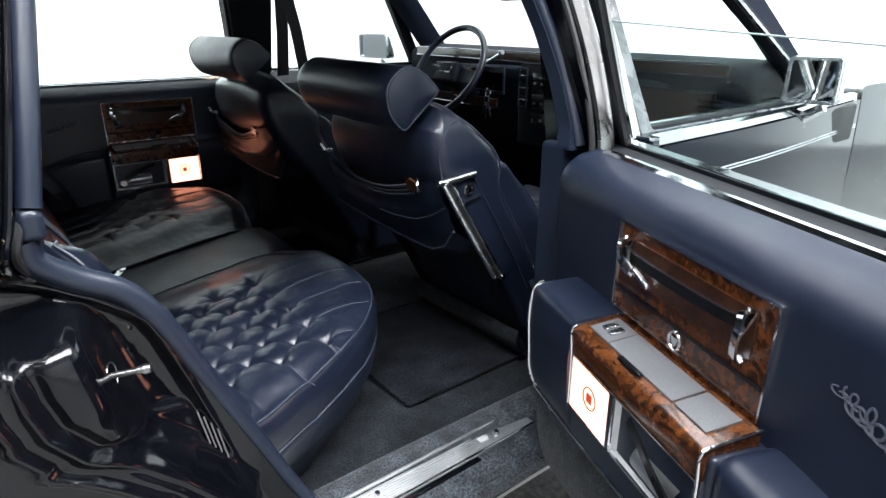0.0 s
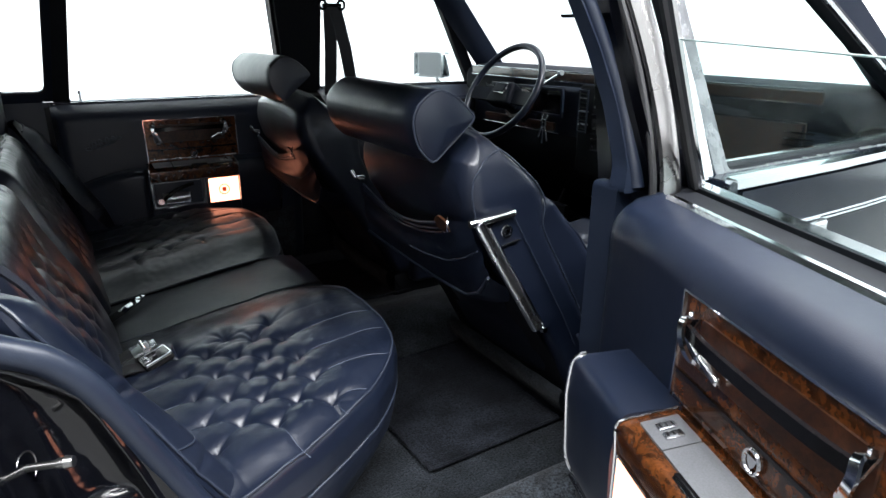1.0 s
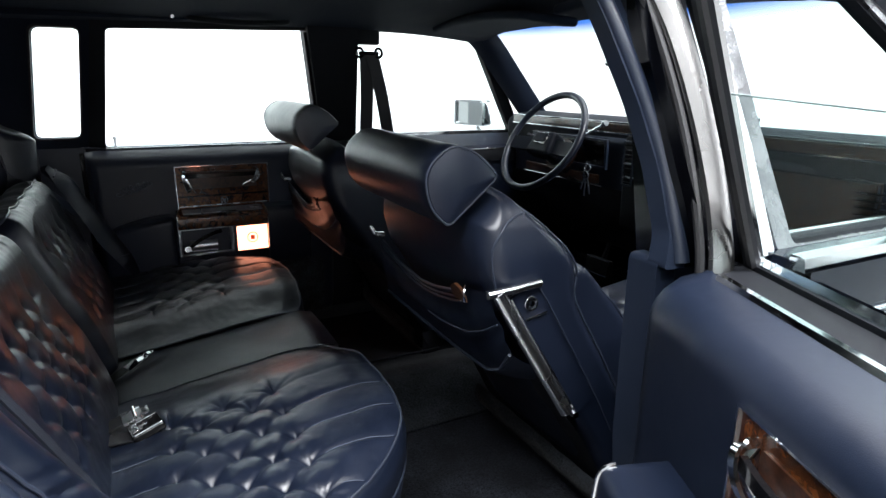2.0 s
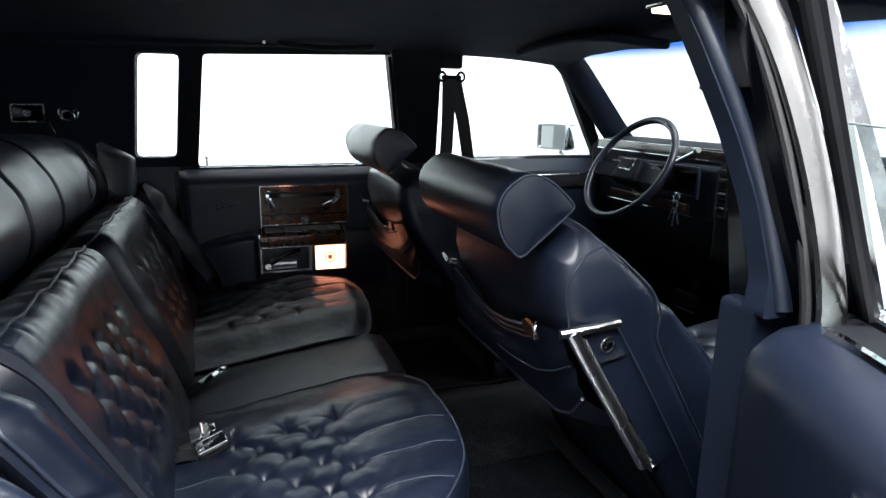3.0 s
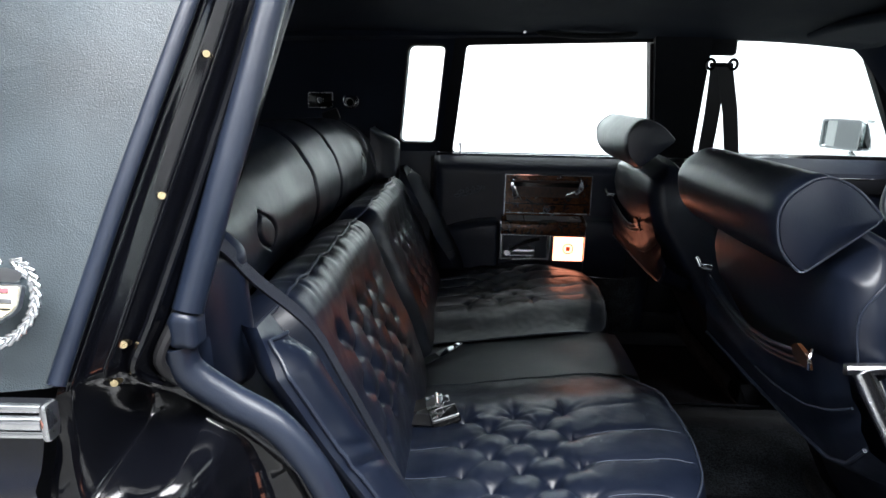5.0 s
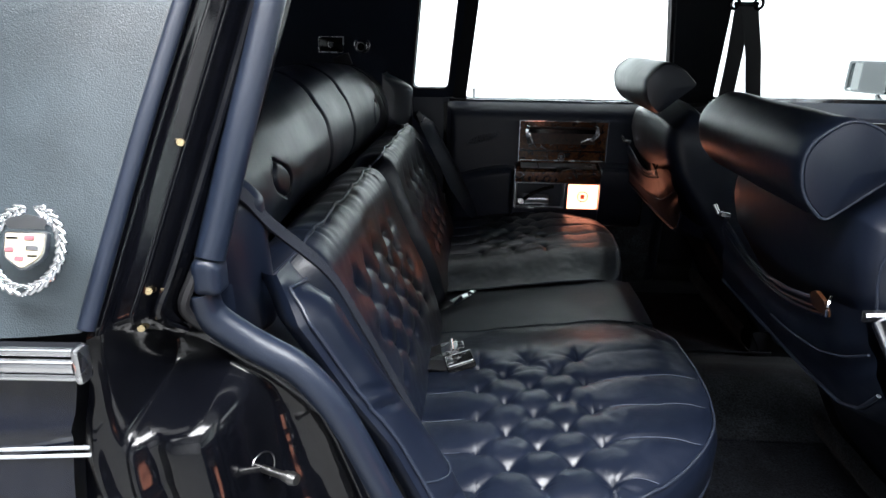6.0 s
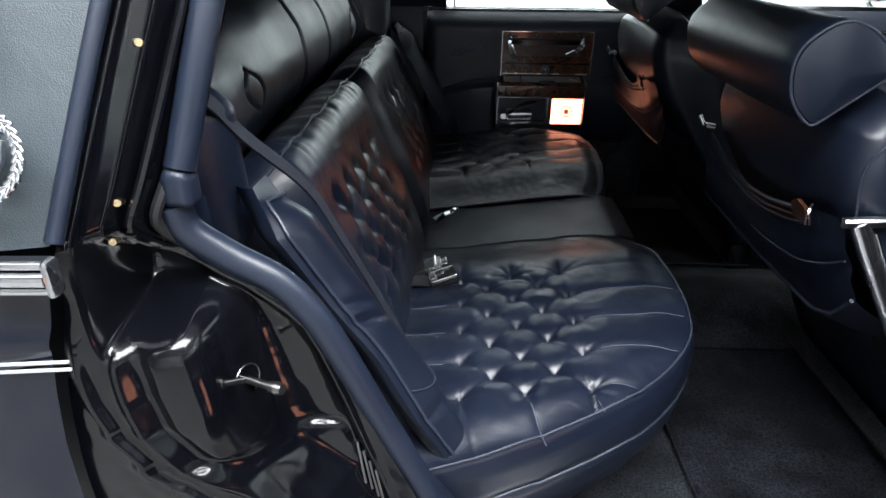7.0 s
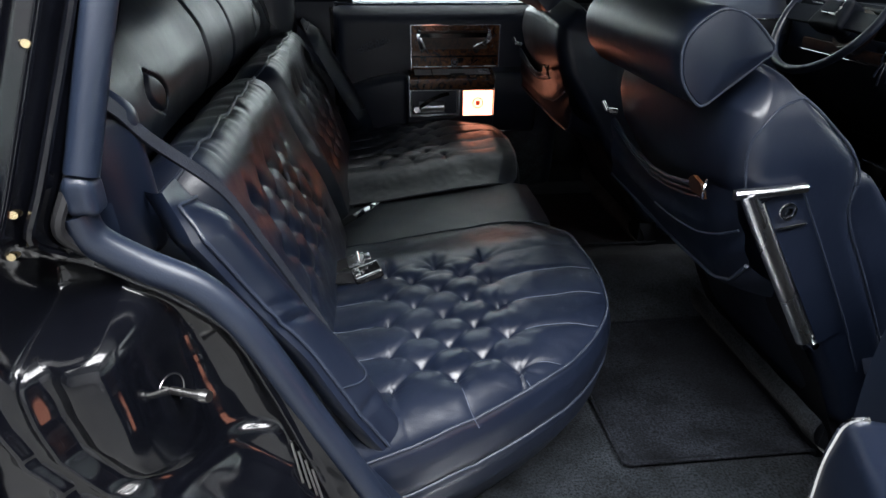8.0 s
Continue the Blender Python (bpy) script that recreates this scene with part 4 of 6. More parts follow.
    for a0, a1 in ((0.314, 0.364), (0.366, 0.506), (0.510, 0.566)):
        part("switch_plate", shape(slab(round_poly([(a0, 0.158), (a1, 0.158), (a1, 0.204), (a0, 0.204)], 0.0015, 2), 0.003, lambda a, b, d: (a, b, 0.7560 - (b - 0.158) * 0.138 + d))), GREYPLASTIC, door, "satin grey plate", smooth=False)
    for k in range(2):
        part("switch_rocker", shape(soft_box(0.012, 0.022, 0.004, 0.0015, 1, 3, lambda x, y, z: (0.330 + 0.016 * k + x, 0.181 + y, 0.7565 + z - y * 0.15))), STEEL, door, "small bright rocker switch")
        for j in range(3):
            part("rocker_mark", shape(box(0.330 + 0.016 * k, 0.174 + 0.007 * j, 0.7596 - 0.001 * j, 0.006, 0.0016, 0.0008)), DIALBLACK, door)
    part("tray_catch", shape(soft_box(0.050, 0.008, 0.006, 0.0025, 1, 3, lambda x, y, z: (0.425 + x, 0.208 + y, 0.7515 + z))), DIALBLACK, door, "gloss black catch")
    part("tray_catch", shape(tube([(0.402, 0.2125, 0.7500), (0.448, 0.2125, 0.7500)], 0.0012, 6, 1)), CHROME, door)
    # lit courtesy lamp
    lamp = part("courtesy_lamp", shape(soft_box(0.102, 0.014, 0.084, 0.004, 2, 3, lambda x, y, z: (0.356 + x, 0.2125 + y, 0.658 + z))), LAMPGLOW, door, "lit white courtesy lamp lens")
    rim = [(0.356 + 0.017 * math.cos(k * math.pi / 10), 0.2200, 0.658 + 0.017 * math.sin(k * math.pi / 10)) for k in range(20)]
    part("lens_ring", shape(sweep(rim, circle(0.0014, 6), up=(0, 1, 0), closed=True)), LAMPRED, lamp)
    part("lens_dot", shape(soft_box(0.014, 0.004, 0.015, 0.0018, 1, 2, lambda x, y, z: (0.356 + x, 0.2200 + y, 0.658 + z))), LAMPRED, lamp, "red mark on the lens")
    part("lamp_frame", shape(slab(four_sided([(0.3035, 0.614), (0.409, 0.614), (0.409, 0.703), (0.3035, 0.703)], 0.004), 0.010, lambda a, z, d: (a, 0.212 + d, z), four_sided([(0.3060, 0.6165), (0.4065, 0.6165), (0.4065, 0.7005), (0.3060, 0.7005)], 0.003))), CHROME, door)
    # ashtray: a bright faceted bowl behind a frame, with a folding lid and lighter
    mouth, well = [(0.420, 0.618), (0.582, 0.618), (0.582, 0.703), (0.420, 0.703)], [(0.460, 0.640), (0.556, 0.636), (0.560, 0.682), (0.462, 0.686)]
    bowl = [(a, 0.2195, z) for a, z in mouth] + [(a, 0.193, z) for a, z in well]
    part("tray_bowl", shape((bowl, [(0, 1, 5, 4), (1, 2, 6, 5), (2, 3, 7, 6), (3, 0, 4, 7), (4, 5, 6, 7)])), BRUSHED, door, "polished faceted ashtray bowl", smooth=False)
    part("tray_frame", shape(slab(four_sided([(0.416, 0.614), (0.586, 0.614), (0.586, 0.7055), (0.416, 0.7055)], 0.004), 0.008, lambda a, z, d: (a, 0.214 + d, z), four_sided([(0.420, 0.618), (0.582, 0.618), (0.582, 0.7025), (0.420, 0.7025)], 0.003))), CHROME, door)
    part("tray_lid", shape(grid_shape(10, 6, lambda u, v: (0.470 + 0.085 * u, 0.208 + 0.016 * math.sin(math.pi * (0.15 + 0.85 * v)) + 0.003 * u, 0.628 + 0.040 * v))), SATIN, door, "polished folding tray lid")
    part("tray_bar", shape(sweep(rounded([(0.455, 0.222, 0.692), (0.490, 0.229, 0.684), (0.525, 0.232, 0.668), (0.556, 0.228, 0.646)], 5), [(-0.006, -0.002), (-0.006, 0.002), (0.006, 0.002), (0.006, -0.002)], up=(0, 1, 0))), DIALBLACK, door, "gloss black lid arm")
    part("tray_lighter", shape(joined(rod((0.564, 0.210, 0.640), (0.564, 0.226, 0.641), 0.009), rod((0.564, 0.226, 0.641), (0.564, 0.236, 0.642), 0.012, 0.010))), CHROME, door, "chrome lighter knob")
    # rear part of the armrest, lower and rounded
    def arm_rear(x, y, z):
        t = (x + 0.11) / 0.22
        return (0.698 + x, 0.160 + y - 0.03 * t * t, 0.650 + z - 0.05 * t * t + 0.0 * z)
    part("armrest_rear", shape(soft_box(0.222, 0.11, 0.195, 0.024, 5, 4, arm_rear)), VINYL, door, "navy vinyl armrest end")
    # embroidered scroll on the vinyl: loops of thread, each of three strands
    for a0, z0, ra, rz, turns in ((0.648, 0.850, 0.007, 0.004, 1.2), (0.660, 0.852, 0.006, 0.007, 1.5), (0.668, 0.842, 0.009, 0.008, 1.6), (0.680, 0.846, 0.006, 0.010, 1.3), (0.690, 0.836, 0.009, 0.009, 1.7), (0.702, 0.842, 0.007, 0.008, 1.4), (0.708, 0.828, 0.010, 0.007, 1.5), (0.722, 0.832, 0.008, 0.010, 1.6), (0.734, 0.822, 0.009, 0.006, 1.3)):
        for strand in (0.80, 0.92, 1.04):
            pts = [(a0 + strand * ra * math.cos(t + a0 * 60) + 0.0012 * t, 0.1452, z0 + strand * rz * math.sin(t + a0 * 60) - 0.0004 * t) for t in np.linspace(0, turns * 2 * math.pi, 28)]
            part("scroll_stitch", shape(sweep(pts, circle(0.00042, 5), up=(0, 1, 0))), SCRIPT, door, "pale scrolled embroidery")
    # lock pin
    part("lock_pin", shape(joined(rod((0.735, 0.050, 0.955), (0.735, 0.050, 0.985), 0.0035), rod((0.735, 0.050, 0.985), (0.735, 0.050, 0.995), 0.006, 0.005))), CHROME, door, "chrome lock pin")
    door.matrix_world = pose(HINGE[0], s * HINGE[1], 0, 0, 0, angle)
    return door


rear_door(-1, 67.7, "rear_door", "open rear door with navy vinyl trim and burl walnut panel", (1.166, 1.140))
rear_door(1, 0, "rear_door", "closed rear door with dark trim, walnut panel and lit lamp", (1.340, 1.320))

# ---- rear bench ----
def buttoned(p, q, p0, dp, rows, q0, dq, cols):
    """Depth of a diamond-buttoned surface: pinched buttons joined by diagonal folds. Rows at p0, p0 - dp, ...; every other row is half a pitch off."""
    near = 9.0
    k = (p0 - p) / dp
    for i in (math.floor(k), math.floor(k) + 1):
        if 0 <= i < rows:
            off = q0 + (dq / 2 if i % 2 else 0.0)
            n = cols - (1 if i % 2 else 0)
            j = max(0, min(n - 1, round((q - off) / dq)))
            near = min(near, math.hypot(p - (p0 - dp * i), q - off - dq * j))
    near = math.sqrt(near * near + 0.0036 ** 2)
    u, v = (p - p0) / (2 * dp) + (q - q0) / dq, (p - p0) / (2 * dp) - (q - q0) / dq
    g = math.hypot(1 / (2 * dp), 1 / dq)
    du, dv = abs(u - round(u)) / g, abs(v - round(v)) / g
    w = smooth(p, p0 - dp * (rows - 1) - 0.008, p0 - dp * (rows - 1) + 0.004) * (1 - smooth(p, p0 - 0.004, p0 + 0.008))
    w *= smooth(q, q0 - 0.008, q0 + 0.006) * (1 - smooth(q, q0 + dq * (cols - 1) - 0.006, q0 + dq * (cols - 1) + 0.008))
    fold = math.exp(-math.sqrt(du * du + 4e-6) / 0.0062) + math.exp(-math.sqrt(dv * dv + 4e-6) / 0.0062)
    return 0.0115 * math.exp(-near / 0.0125) + 0.0050 * w * fold


ROW_X, ROW_DX, COL_Y, COL_DY = 0.372, 0.0465, 0.325, 0.084      # front button row, row pitch, innermost column, column pitch


def cushion(s):
    seat = thing("seat_cushion", "navy leather rear seat cushion with diamond buttoned middle", "seat cushion", group="rear seat cushions")
    rim = [tuple(float(c) for c in q) for q in rounded([(0.118, 0.522), (0.16, 0.546), (0.25, 0.561), (0.33, 0.565), (0.42, 0.565), (0.522, 0.549), (0.583, 0.517), (0.632, 0.474), (0.672, 0.425), (0.710, 0.352), (0.740, 0.275), (0.765, 0.20), (0.785, 0.130)], 6)]
    rim_y, rim_x = [q[0] for q in rim], [q[1] for q in rim]
    def outline(v):
        """v from the middle of the car (0) round the outer front corner to the rear (1)."""
        k = v * (len(rim) - 1)
        i = min(int(k), len(rim) - 2)
        return rim_x[i] + (rim_x[i + 1] - rim_x[i]) * (k - i), rim_y[i] + (rim_y[i + 1] - rim_y[i]) * (k - i)
    def front(y):
        return float(np.interp(y, rim_y, rim_x))
    def arch(x, y):
        """How far a front pleat bows towards the middle of the car."""
        return -0.009 * math.sin(math.pi * max(0.0, min(1.0, (x - ROW_X) / max(0.05, front(y) - ROW_X))))
    def crease(d):
        return math.exp(-math.sqrt(d * d + 3e-6) / 0.0065)
    def height(x, y):
        d = front(y) - x                                # to the front seam
        slope = (front(min(0.785, y + 0.006)) - front(max(0.118, y - 0.006))) / 0.012
        near = d / math.sqrt(1 + slope * slope)
        roll = 1 - smooth(near, 0.0, 0.075)
        z = 0.527 + 0.135 * (x - 0.06) + 0.033 * smooth(y - 0.118, 0, 0.17) - 0.011 * roll ** 2
        z += 0.005 * smooth(x, 0.14, 0.20) * (1 - smooth(x, 0.40, 0.50)) * smooth(y, 0.26, 0.36) * (1 - smooth(y, 0.66, 0.76))
        z -= buttoned(x, y, ROW_X, ROW_DX, 5, COL_Y, COL_DY, 5)
        # pleats from the outer buttons to the seams
        last = ROW_X - 4 * ROW_DX
        bow = arch(x, y)
        for k in range(5):
            yk = COL_Y + COL_DY * k
            if x > ROW_X:
                z -= 0.0062 * crease(y - yk - bow - 0.10 * (x - ROW_X) * (k - 1.5) / 4) * (0.35 + 0.65 * smooth(d, 0.0, 0.10)) * (1.0 if k else 0.4)
            elif x < last:
                z -= 0.0056 * crease(y - yk) * smooth(x, 0.06, 0.12)
            elif k % 2 == 0 and k < 5:
                xk = ROW_X - ROW_DX * k
                if y > COL_Y + 4 * COL_DY:
                    z -= 0.0050 * crease(x - xk - 0.2 * (y - 0.661)) * (0.4 + 0.6 * smooth(0.76 - y, 0, 0.06))
                elif y < COL_Y:
                    z -= 0.0052 * crease(x - xk) * smooth(y, 0.25, 0.31)
        # creases fanning out from the outermost buttons
        for k in range(5):
            yk = COL_Y if k % 2 == 0 else COL_Y + COL_DY / 2
            xk = ROW_X - ROW_DX * k
            r = math.hypot(x - xk, y - yk)
            if r < 0.10 and y < yk + 0.012:
                a = math.atan2(x - xk, yk - y)
                z -= 0.0042 * math.exp(-r / 0.036) * smooth(r, 0.004, 0.018) * max(0.0, math.cos(6 * a + 1.3 * k + 14 * r)) ** 2 * smooth(yk + 0.012 - y, 0, 0.02)
        for k in range(5):
            yk = COL_Y + COL_DY * k
            r = math.hypot(x - ROW_X, y - yk)
            if r < 0.08 and x > ROW_X - 0.006:
                z -= 0.0026 * math.exp(-r / 0.028) * smooth(r, 0.004, 0.016) * max(0.0, math.cos(5 * math.atan2(y - yk, x - ROW_X) + 0.9 * k)) ** 2
        return z + 0.0026 * noise.noise((x * 16, y * 12, 4 * s)) + 0.0007 * noise.noise((x * 60, y * 45, 9))
    def top(u, v):
        xf, y = outline(v)
        x = 0.05 + (xf - 0.05) * u
        return (x, s * y, height(x, y))
    part("cushion_top", grid_shape(210, 230, top), LEATHER, seat, "buttoned navy leather top")
    # boxing below the seam, in two bands, then tucked under
    rows = [(0.0, 0.0), (0.006, -0.008), (0.012, -0.03), (0.012, -0.068), (0.008, -0.078), (0.010, -0.09), (0.004, -0.13), (-0.02, -0.18), (-0.06, -0.25)]
    def normal_at(v):
        x2, y2 = outline(min(1, v + 0.01))
        x1, y1 = outline(max(0, v - 0.01))
        return Vector((y2 - y1, -(x2 - x1), 0)).normalized()
    def boxing(u, v):
        k = u * (len(rows) - 1)
        i = min(int(k), len(rows) - 2)
        o = rows[i][0] + (rows[i + 1][0] - rows[i][0]) * (k - i)
        h = rows[i][1] + (rows[i + 1][1] - rows[i][1]) * (k - i)
        x, y, z = top(1, v)
        n = normal_at(v)
        return (x + n.x * o, y + s * n.y * o, z + h + 0.002 * noise.noise((x * 20, y * 20, h * 30)))
    part("cushion_boxing", grid_shape(32, 90, boxing), LEATHER_PLAIN, seat, "smooth navy leather side band")
    def seam(h, o, rr):
        pts = []
        for v in np.linspace(0.0, 1, 70):
            x, y, z = top(1, v)
            n = normal_at(v)
            pts.append((x + n.x * o, y + s * n.y * o, z + h))
        part("piping", sweep(pts, circle(rr, 8)), PIPING, seat, "raised piping")
    seam(0.000, 0.003, 0.0020)
    seam(-0.078, 0.010, 0.0024)
    # stitched lines in the pleats
    def stitch(line):
        part("pleat_stitch", sweep([(x, s * y, height(x, y) + 0.0010) for x, y in line], circle(0.0006, 6)), THREAD, seat, "pale stitched pleat line")
    for k in range(1, 5):
        yk = COL_Y + COL_DY * k
        xf = front(yk)
        if xf > 0.42:
            stitch([(x, yk + arch(x, yk) + 0.10 * (x - ROW_X) * (k - 1.5) / 4) for x in np.linspace(ROW_X + 0.028, xf - 0.008, 14)])
        if k < 4:
            stitch([(x, yk) for x in np.linspace(0.085, 0.160, 10)])
    for k in (0, 2):
        xk = ROW_X - ROW_DX * k
        stitch([(xk + 0.2 * (y - 0.661), y) for y in np.linspace(0.685, 0.755 if k else 0.705, 8)])
    edge = []
    for q in np.linspace(0, 1, 30):
        p = top(q, 0.0)
        edge.append((p[0], p[1], p[2] + 0.001))
    part("piping", sweep(edge, circle(0.0020, 8)), PIPING, seat)
    return seat


cushion(-1)
cushion(1)

# plain strip between the cushions
middle = thing("seat_centre", "plain navy leather centre strip between rear cushions", "seat cushion")
def strip(u, v):
    x = 0.03 + 0.535 * u
    y = -0.118 + 0.236 * v
    z = 0.521 + 0.135 * (x - 0.06) - 0.012 * (1 - smooth(0.565 - x, 0, 0.06)) ** 2 + 0.004 * math.sin(math.pi * v) + 0.001 * noise.noise((x * 20, y * 20, 2))
    return (x, y, z)
part("strip_top", grid_shape(50, 16, strip), LEATHER_PLAIN, middle)
part("strip_front", grid_shape(16, 12, lambda u, v: (0.565 + 0.012 * math.sin(math.pi * min(1, u * 1.6)) - 0.06 * max(0, u - 0.5), -0.118 + 0.236 * v, 0.577 - 0.24 * u)), LEATHER_PLAIN, middle)

# ---- rear backrest ----
BASE, UPV = np.array([0.078, 0.0, 0.55]), np.array([-0.43, 0.0, 0.903])   # line of the backrest
NRM = np.array([0.903, 0.0, 0.43])


def on_back(y, h, d, s=1):
    p = BASE + UPV * h + NRM * d
    return (p[0], s * y, p[2])


PAD_SHIFT = np.array([-0.016, 0.0, 0.0])      # the buttoned pads sit behind the wings


def back_pad(s):
    pad = thing("back_cushion", "buttoned navy leather rear back cushion with gathered top edge", "seat back", group="rear back cushions")
    y0, y1 = 0.020, 0.632
    prof = rounded([(-0.03, 0.028), (0.06, 0.045), (0.15, 0.052), (0.25, 0.053), (0.335, 0.059), (0.370, 0.041), (0.384, -0.002), (0.370, -0.045), (0.33, -0.085)], 8)
    def face(u, v):
        y = y0 + (y1 - y0) * v
        k = u * (len(prof) - 1)
        i = min(int(k), len(prof) - 2)
        h, d = prof[i] + (prof[i + 1] - prof[i]) * (k - i)
        ev = smooth(min(v, 1 - v), 0, 0.09) ** 0.6
        crest = smooth(h, 0.31, 0.375)
        h += (0.0012 * math.sin(y * 2 * math.pi / 0.062) + 0.0022 * math.sin(y * 2 * math.pi / 0.13 + 1)) * crest - 0.02 * (1 - ev) * crest
        d = d - 0.05 * (1 - ev)
        if d > 0:
            d -= buttoned(h, y, 0.262, 0.047, 5, 0.158, 0.084, 5) * ev
            k = (y - 0.158) / 0.084
            off = abs(k - round(k)) * 0.084
            if h > 0.262 and -0.4 < k < 4.4:
                d -= 0.0034 * math.exp(-math.sqrt(off * off + 3e-6) / 0.010) * (1 - smooth(h, 0.27, 0.33)) + 0.0020 * max(0.0, math.sin(y * 52 + 2 * math.sin(y * 19))) ** 3 * smooth(h, 0.325, 0.365)
        d += 0.0004 * math.sin(y * 150 + 3 * math.sin(y * 37)) * smooth(h, 0.31, 0.36) * ev
        d += 0.003 * noise.noise((h * 12, y * 10, 5 * s)) + 0.0006 * noise.noise((h * 50, y * 50, 1))
        q = np.array(on_back(y, h, d, s)) + PAD_SHIFT
        return tuple(q)
    part("pad_face", grid_shape(180, 190, face), LEATHER, pad, "buttoned navy leather face")
    top = []
    for v in np.linspace(0, 1, 90):
        p = face(0.63, v)
        top.append((p[0] + 0.002, p[1], p[2] + 0.002))
    part("piping", sweep(top, circle(0.0030, 8)), PIPING, pad)
    # smooth outer wing, raised beside the pad and running down past the cushion
    ku = [0.0, 0.26, 0.42, 0.66, 0.86, 1.0]
    outer = [(0.762, -0.075, 0.100), (0.772, 0.050, 0.095), (0.768, 0.150, 0.088), (0.772, 0.262, 0.076), (0.782, 0.335, 0.070), (0.748, 0.388, 0.062)]
    inner = [(0.712, -0.080, 0.095), (0.640, 0.040, 0.074), (0.635, 0.110, 0.066), (0.655, 0.200, 0.062), (0.662, 0.290, 0.060), (0.692, 0.385, 0.056)]
    def wing(u, v):
        o = [float(np.interp(u, ku, [q[i] for q in outer])) for i in range(3)]
        k = [float(np.interp(u, ku, [q[i] for q in inner])) for i in range(3)]
        y, h, d = (k[i] + (o[i] - k[i]) * v for i in range(3))
        rim = smooth(1 - u, 0, 0.12) * math.sin(math.pi * v)
        d += 0.030 * rim - 0.008 + 0.004 * noise.noise((h * 10, y * 14, 7))
        # two tucks at the outer edge
        for uk, depth in ((0.54, 0.011), (0.24, 0.009), (0.60, 0.005)):
            t = (u - uk + 0.05 * (1 - v)) * 0.45
            d -= depth * math.exp(-((t / 0.007) ** 2)) * smooth(v, 0.35, 0.9) * rim
        return on_back(y, h, d, s)
    part("wing", grid_shape(110, 50, wing), LEATHER_PLAIN, pad, "smooth navy leather side wing")
    def wing_back(u, v):
        p = np.array(wing(1 - u * 0.98, 1.0))
        return tuple(p - np.array([0.030 * v, s * 0.026 * v * v, 0.004 * v]))
    part("wing_backing", grid_shape(50, 6, wing_back), LEATHER_PLAIN, pad)
    line = [np.array(wing(u, 0.93)) + np.array([0.002, 0, 0.001]) for u in np.linspace(0.02, 0.93, 50)] + [np.array(wing(0.955, v)) + np.array([0.002, 0, 0.001]) for v in np.linspace(0.9, 0.1, 12)]
    part("piping", sweep(line, circle(0.0026, 8)), PIPING, pad)
    cross = [np.array(wing(0.335 - 0.06 * math.sin(math.pi * v), v)) + np.array([0.001, 0, 0.001]) for v in np.linspace(0.05, 0.9, 24)]
    part("piping", sweep(cross, circle(0.0013, 6)), PIPING, pad)
    return pad


back_pad(-1)
back_pad(1)

# upper roll across the backrest in three sections
roll = thing("backrest_roll", "smooth navy leather upper roll of the rear backrest", "seat back")
def roll_section(y0, y1, name):
    def f(u, v):
        y = y0 + (y1 - y0) * v
        a = radians(-125 + 260 * u)
        ev = smooth(min(v * (y1 - y0), (1 - v) * (y1 - y0)), 0, 0.014) ** 0.6
        r = 0.106 + 0.008 * (ev - 1)
        across, high = r * 0.83 * math.cos(a), r * 1.18 * math.sin(a)     # an oval leaning back with the seat
        x = -0.226 + 0.903 * across - 0.43 * high + 0.003 * noise.noise((y * 9, a * 3, 1))
        z = 0.982 + 0.43 * across + 0.903 * high + 0.002 * noise.noise((y * 9, a * 2, 6)) - 0.030 * (abs(y) / 0.65) ** 2.5
        # a lens-shaped sewn slit in each outer section
        q2 = (math.degrees(a) + 27) / 17
        q1 = (abs(y) - 0.43 - 0.018 * q2) / 0.034
        if abs(q2) < 1.25 and abs(q1) < 3:
            lips = abs(q1) - max(0.0, 1 - q2 * q2)
            x -= 0.0075 * math.exp(-(lips / 0.14) ** 2) * (1 - smooth(abs(q2), 0.95, 1.25))
            x += 0.003 * math.exp(-(q1 * q1 + q2 * q2))
        return (x, y, z)
    return part(name, grid_shape(150, 230, f), LEATHER_PLAIN, roll)
roll_section(-0.70, -0.117, "roll_section")
roll_section(-0.114, 0.114, "roll_section")
roll_section(0.117, 0.70, "roll_section")
for s in (-1, 1):
    def bolster(u, v):
        z = 1.050 - 0.25 * u
        wide = 0.062 - 0.022 * smooth(u, 0.55, 1.0)
        y = 0.722 - 0.012 * smooth(u, 0.2, 0.8) + wide * (2 * v - 1)
        rim = max(0.0, math.sin(math.pi * min(1.0, max(0.0, v)))) ** 0.55 * smooth(min(u, 1 - u), 0, 0.22) ** 0.6
        x = -0.150 + 0.092 * rim + 0.003 * noise.noise((y * 14, z * 10, 3))
        for vk in (0.30, 0.55):      # tucks at the foot
            x -= 0.008 * math.exp(-(((v - vk - 0.25 * (1 - u)) / 0.05) ** 2)) * smooth(u, 0.62, 0.92)
        return (x, s * y, z)
    part("side_bolster", grid_shape(60, 44, bolster), LEATHER_PLAIN, roll, "smooth navy side bolster")
part("backrest_body", box(-0.27, 0, 0.70, 0.12, 1.56, 0.46, 0.02), LEATHER_PLAIN, roll)
part("lower_back_body", grid_shape(4, 10, lambda u, v: on_back(-0.80 + 1.6 * v, -0.1 + 0.42 * u, -0.02)), LEATHER_PLAIN, roll)
# wheel arch covers beside the seat
for s in (-1, 1):
    part("arch_cover", grid_shape(20, 10, lambda u, v: (-0.22 + 0.47 * u, s * (0.79 + 0.06 * v), 0.93 - 0.50 * u ** 1.6 - 0.02 * (1 - v))), PLASTIC, car, "navy quarter trim beside the seat")

# ---- belts on the rear bench ----
belt = thing("rear_seat_belt", "flat navy webbing shoulder belt across the rear backrest", "seat belt")
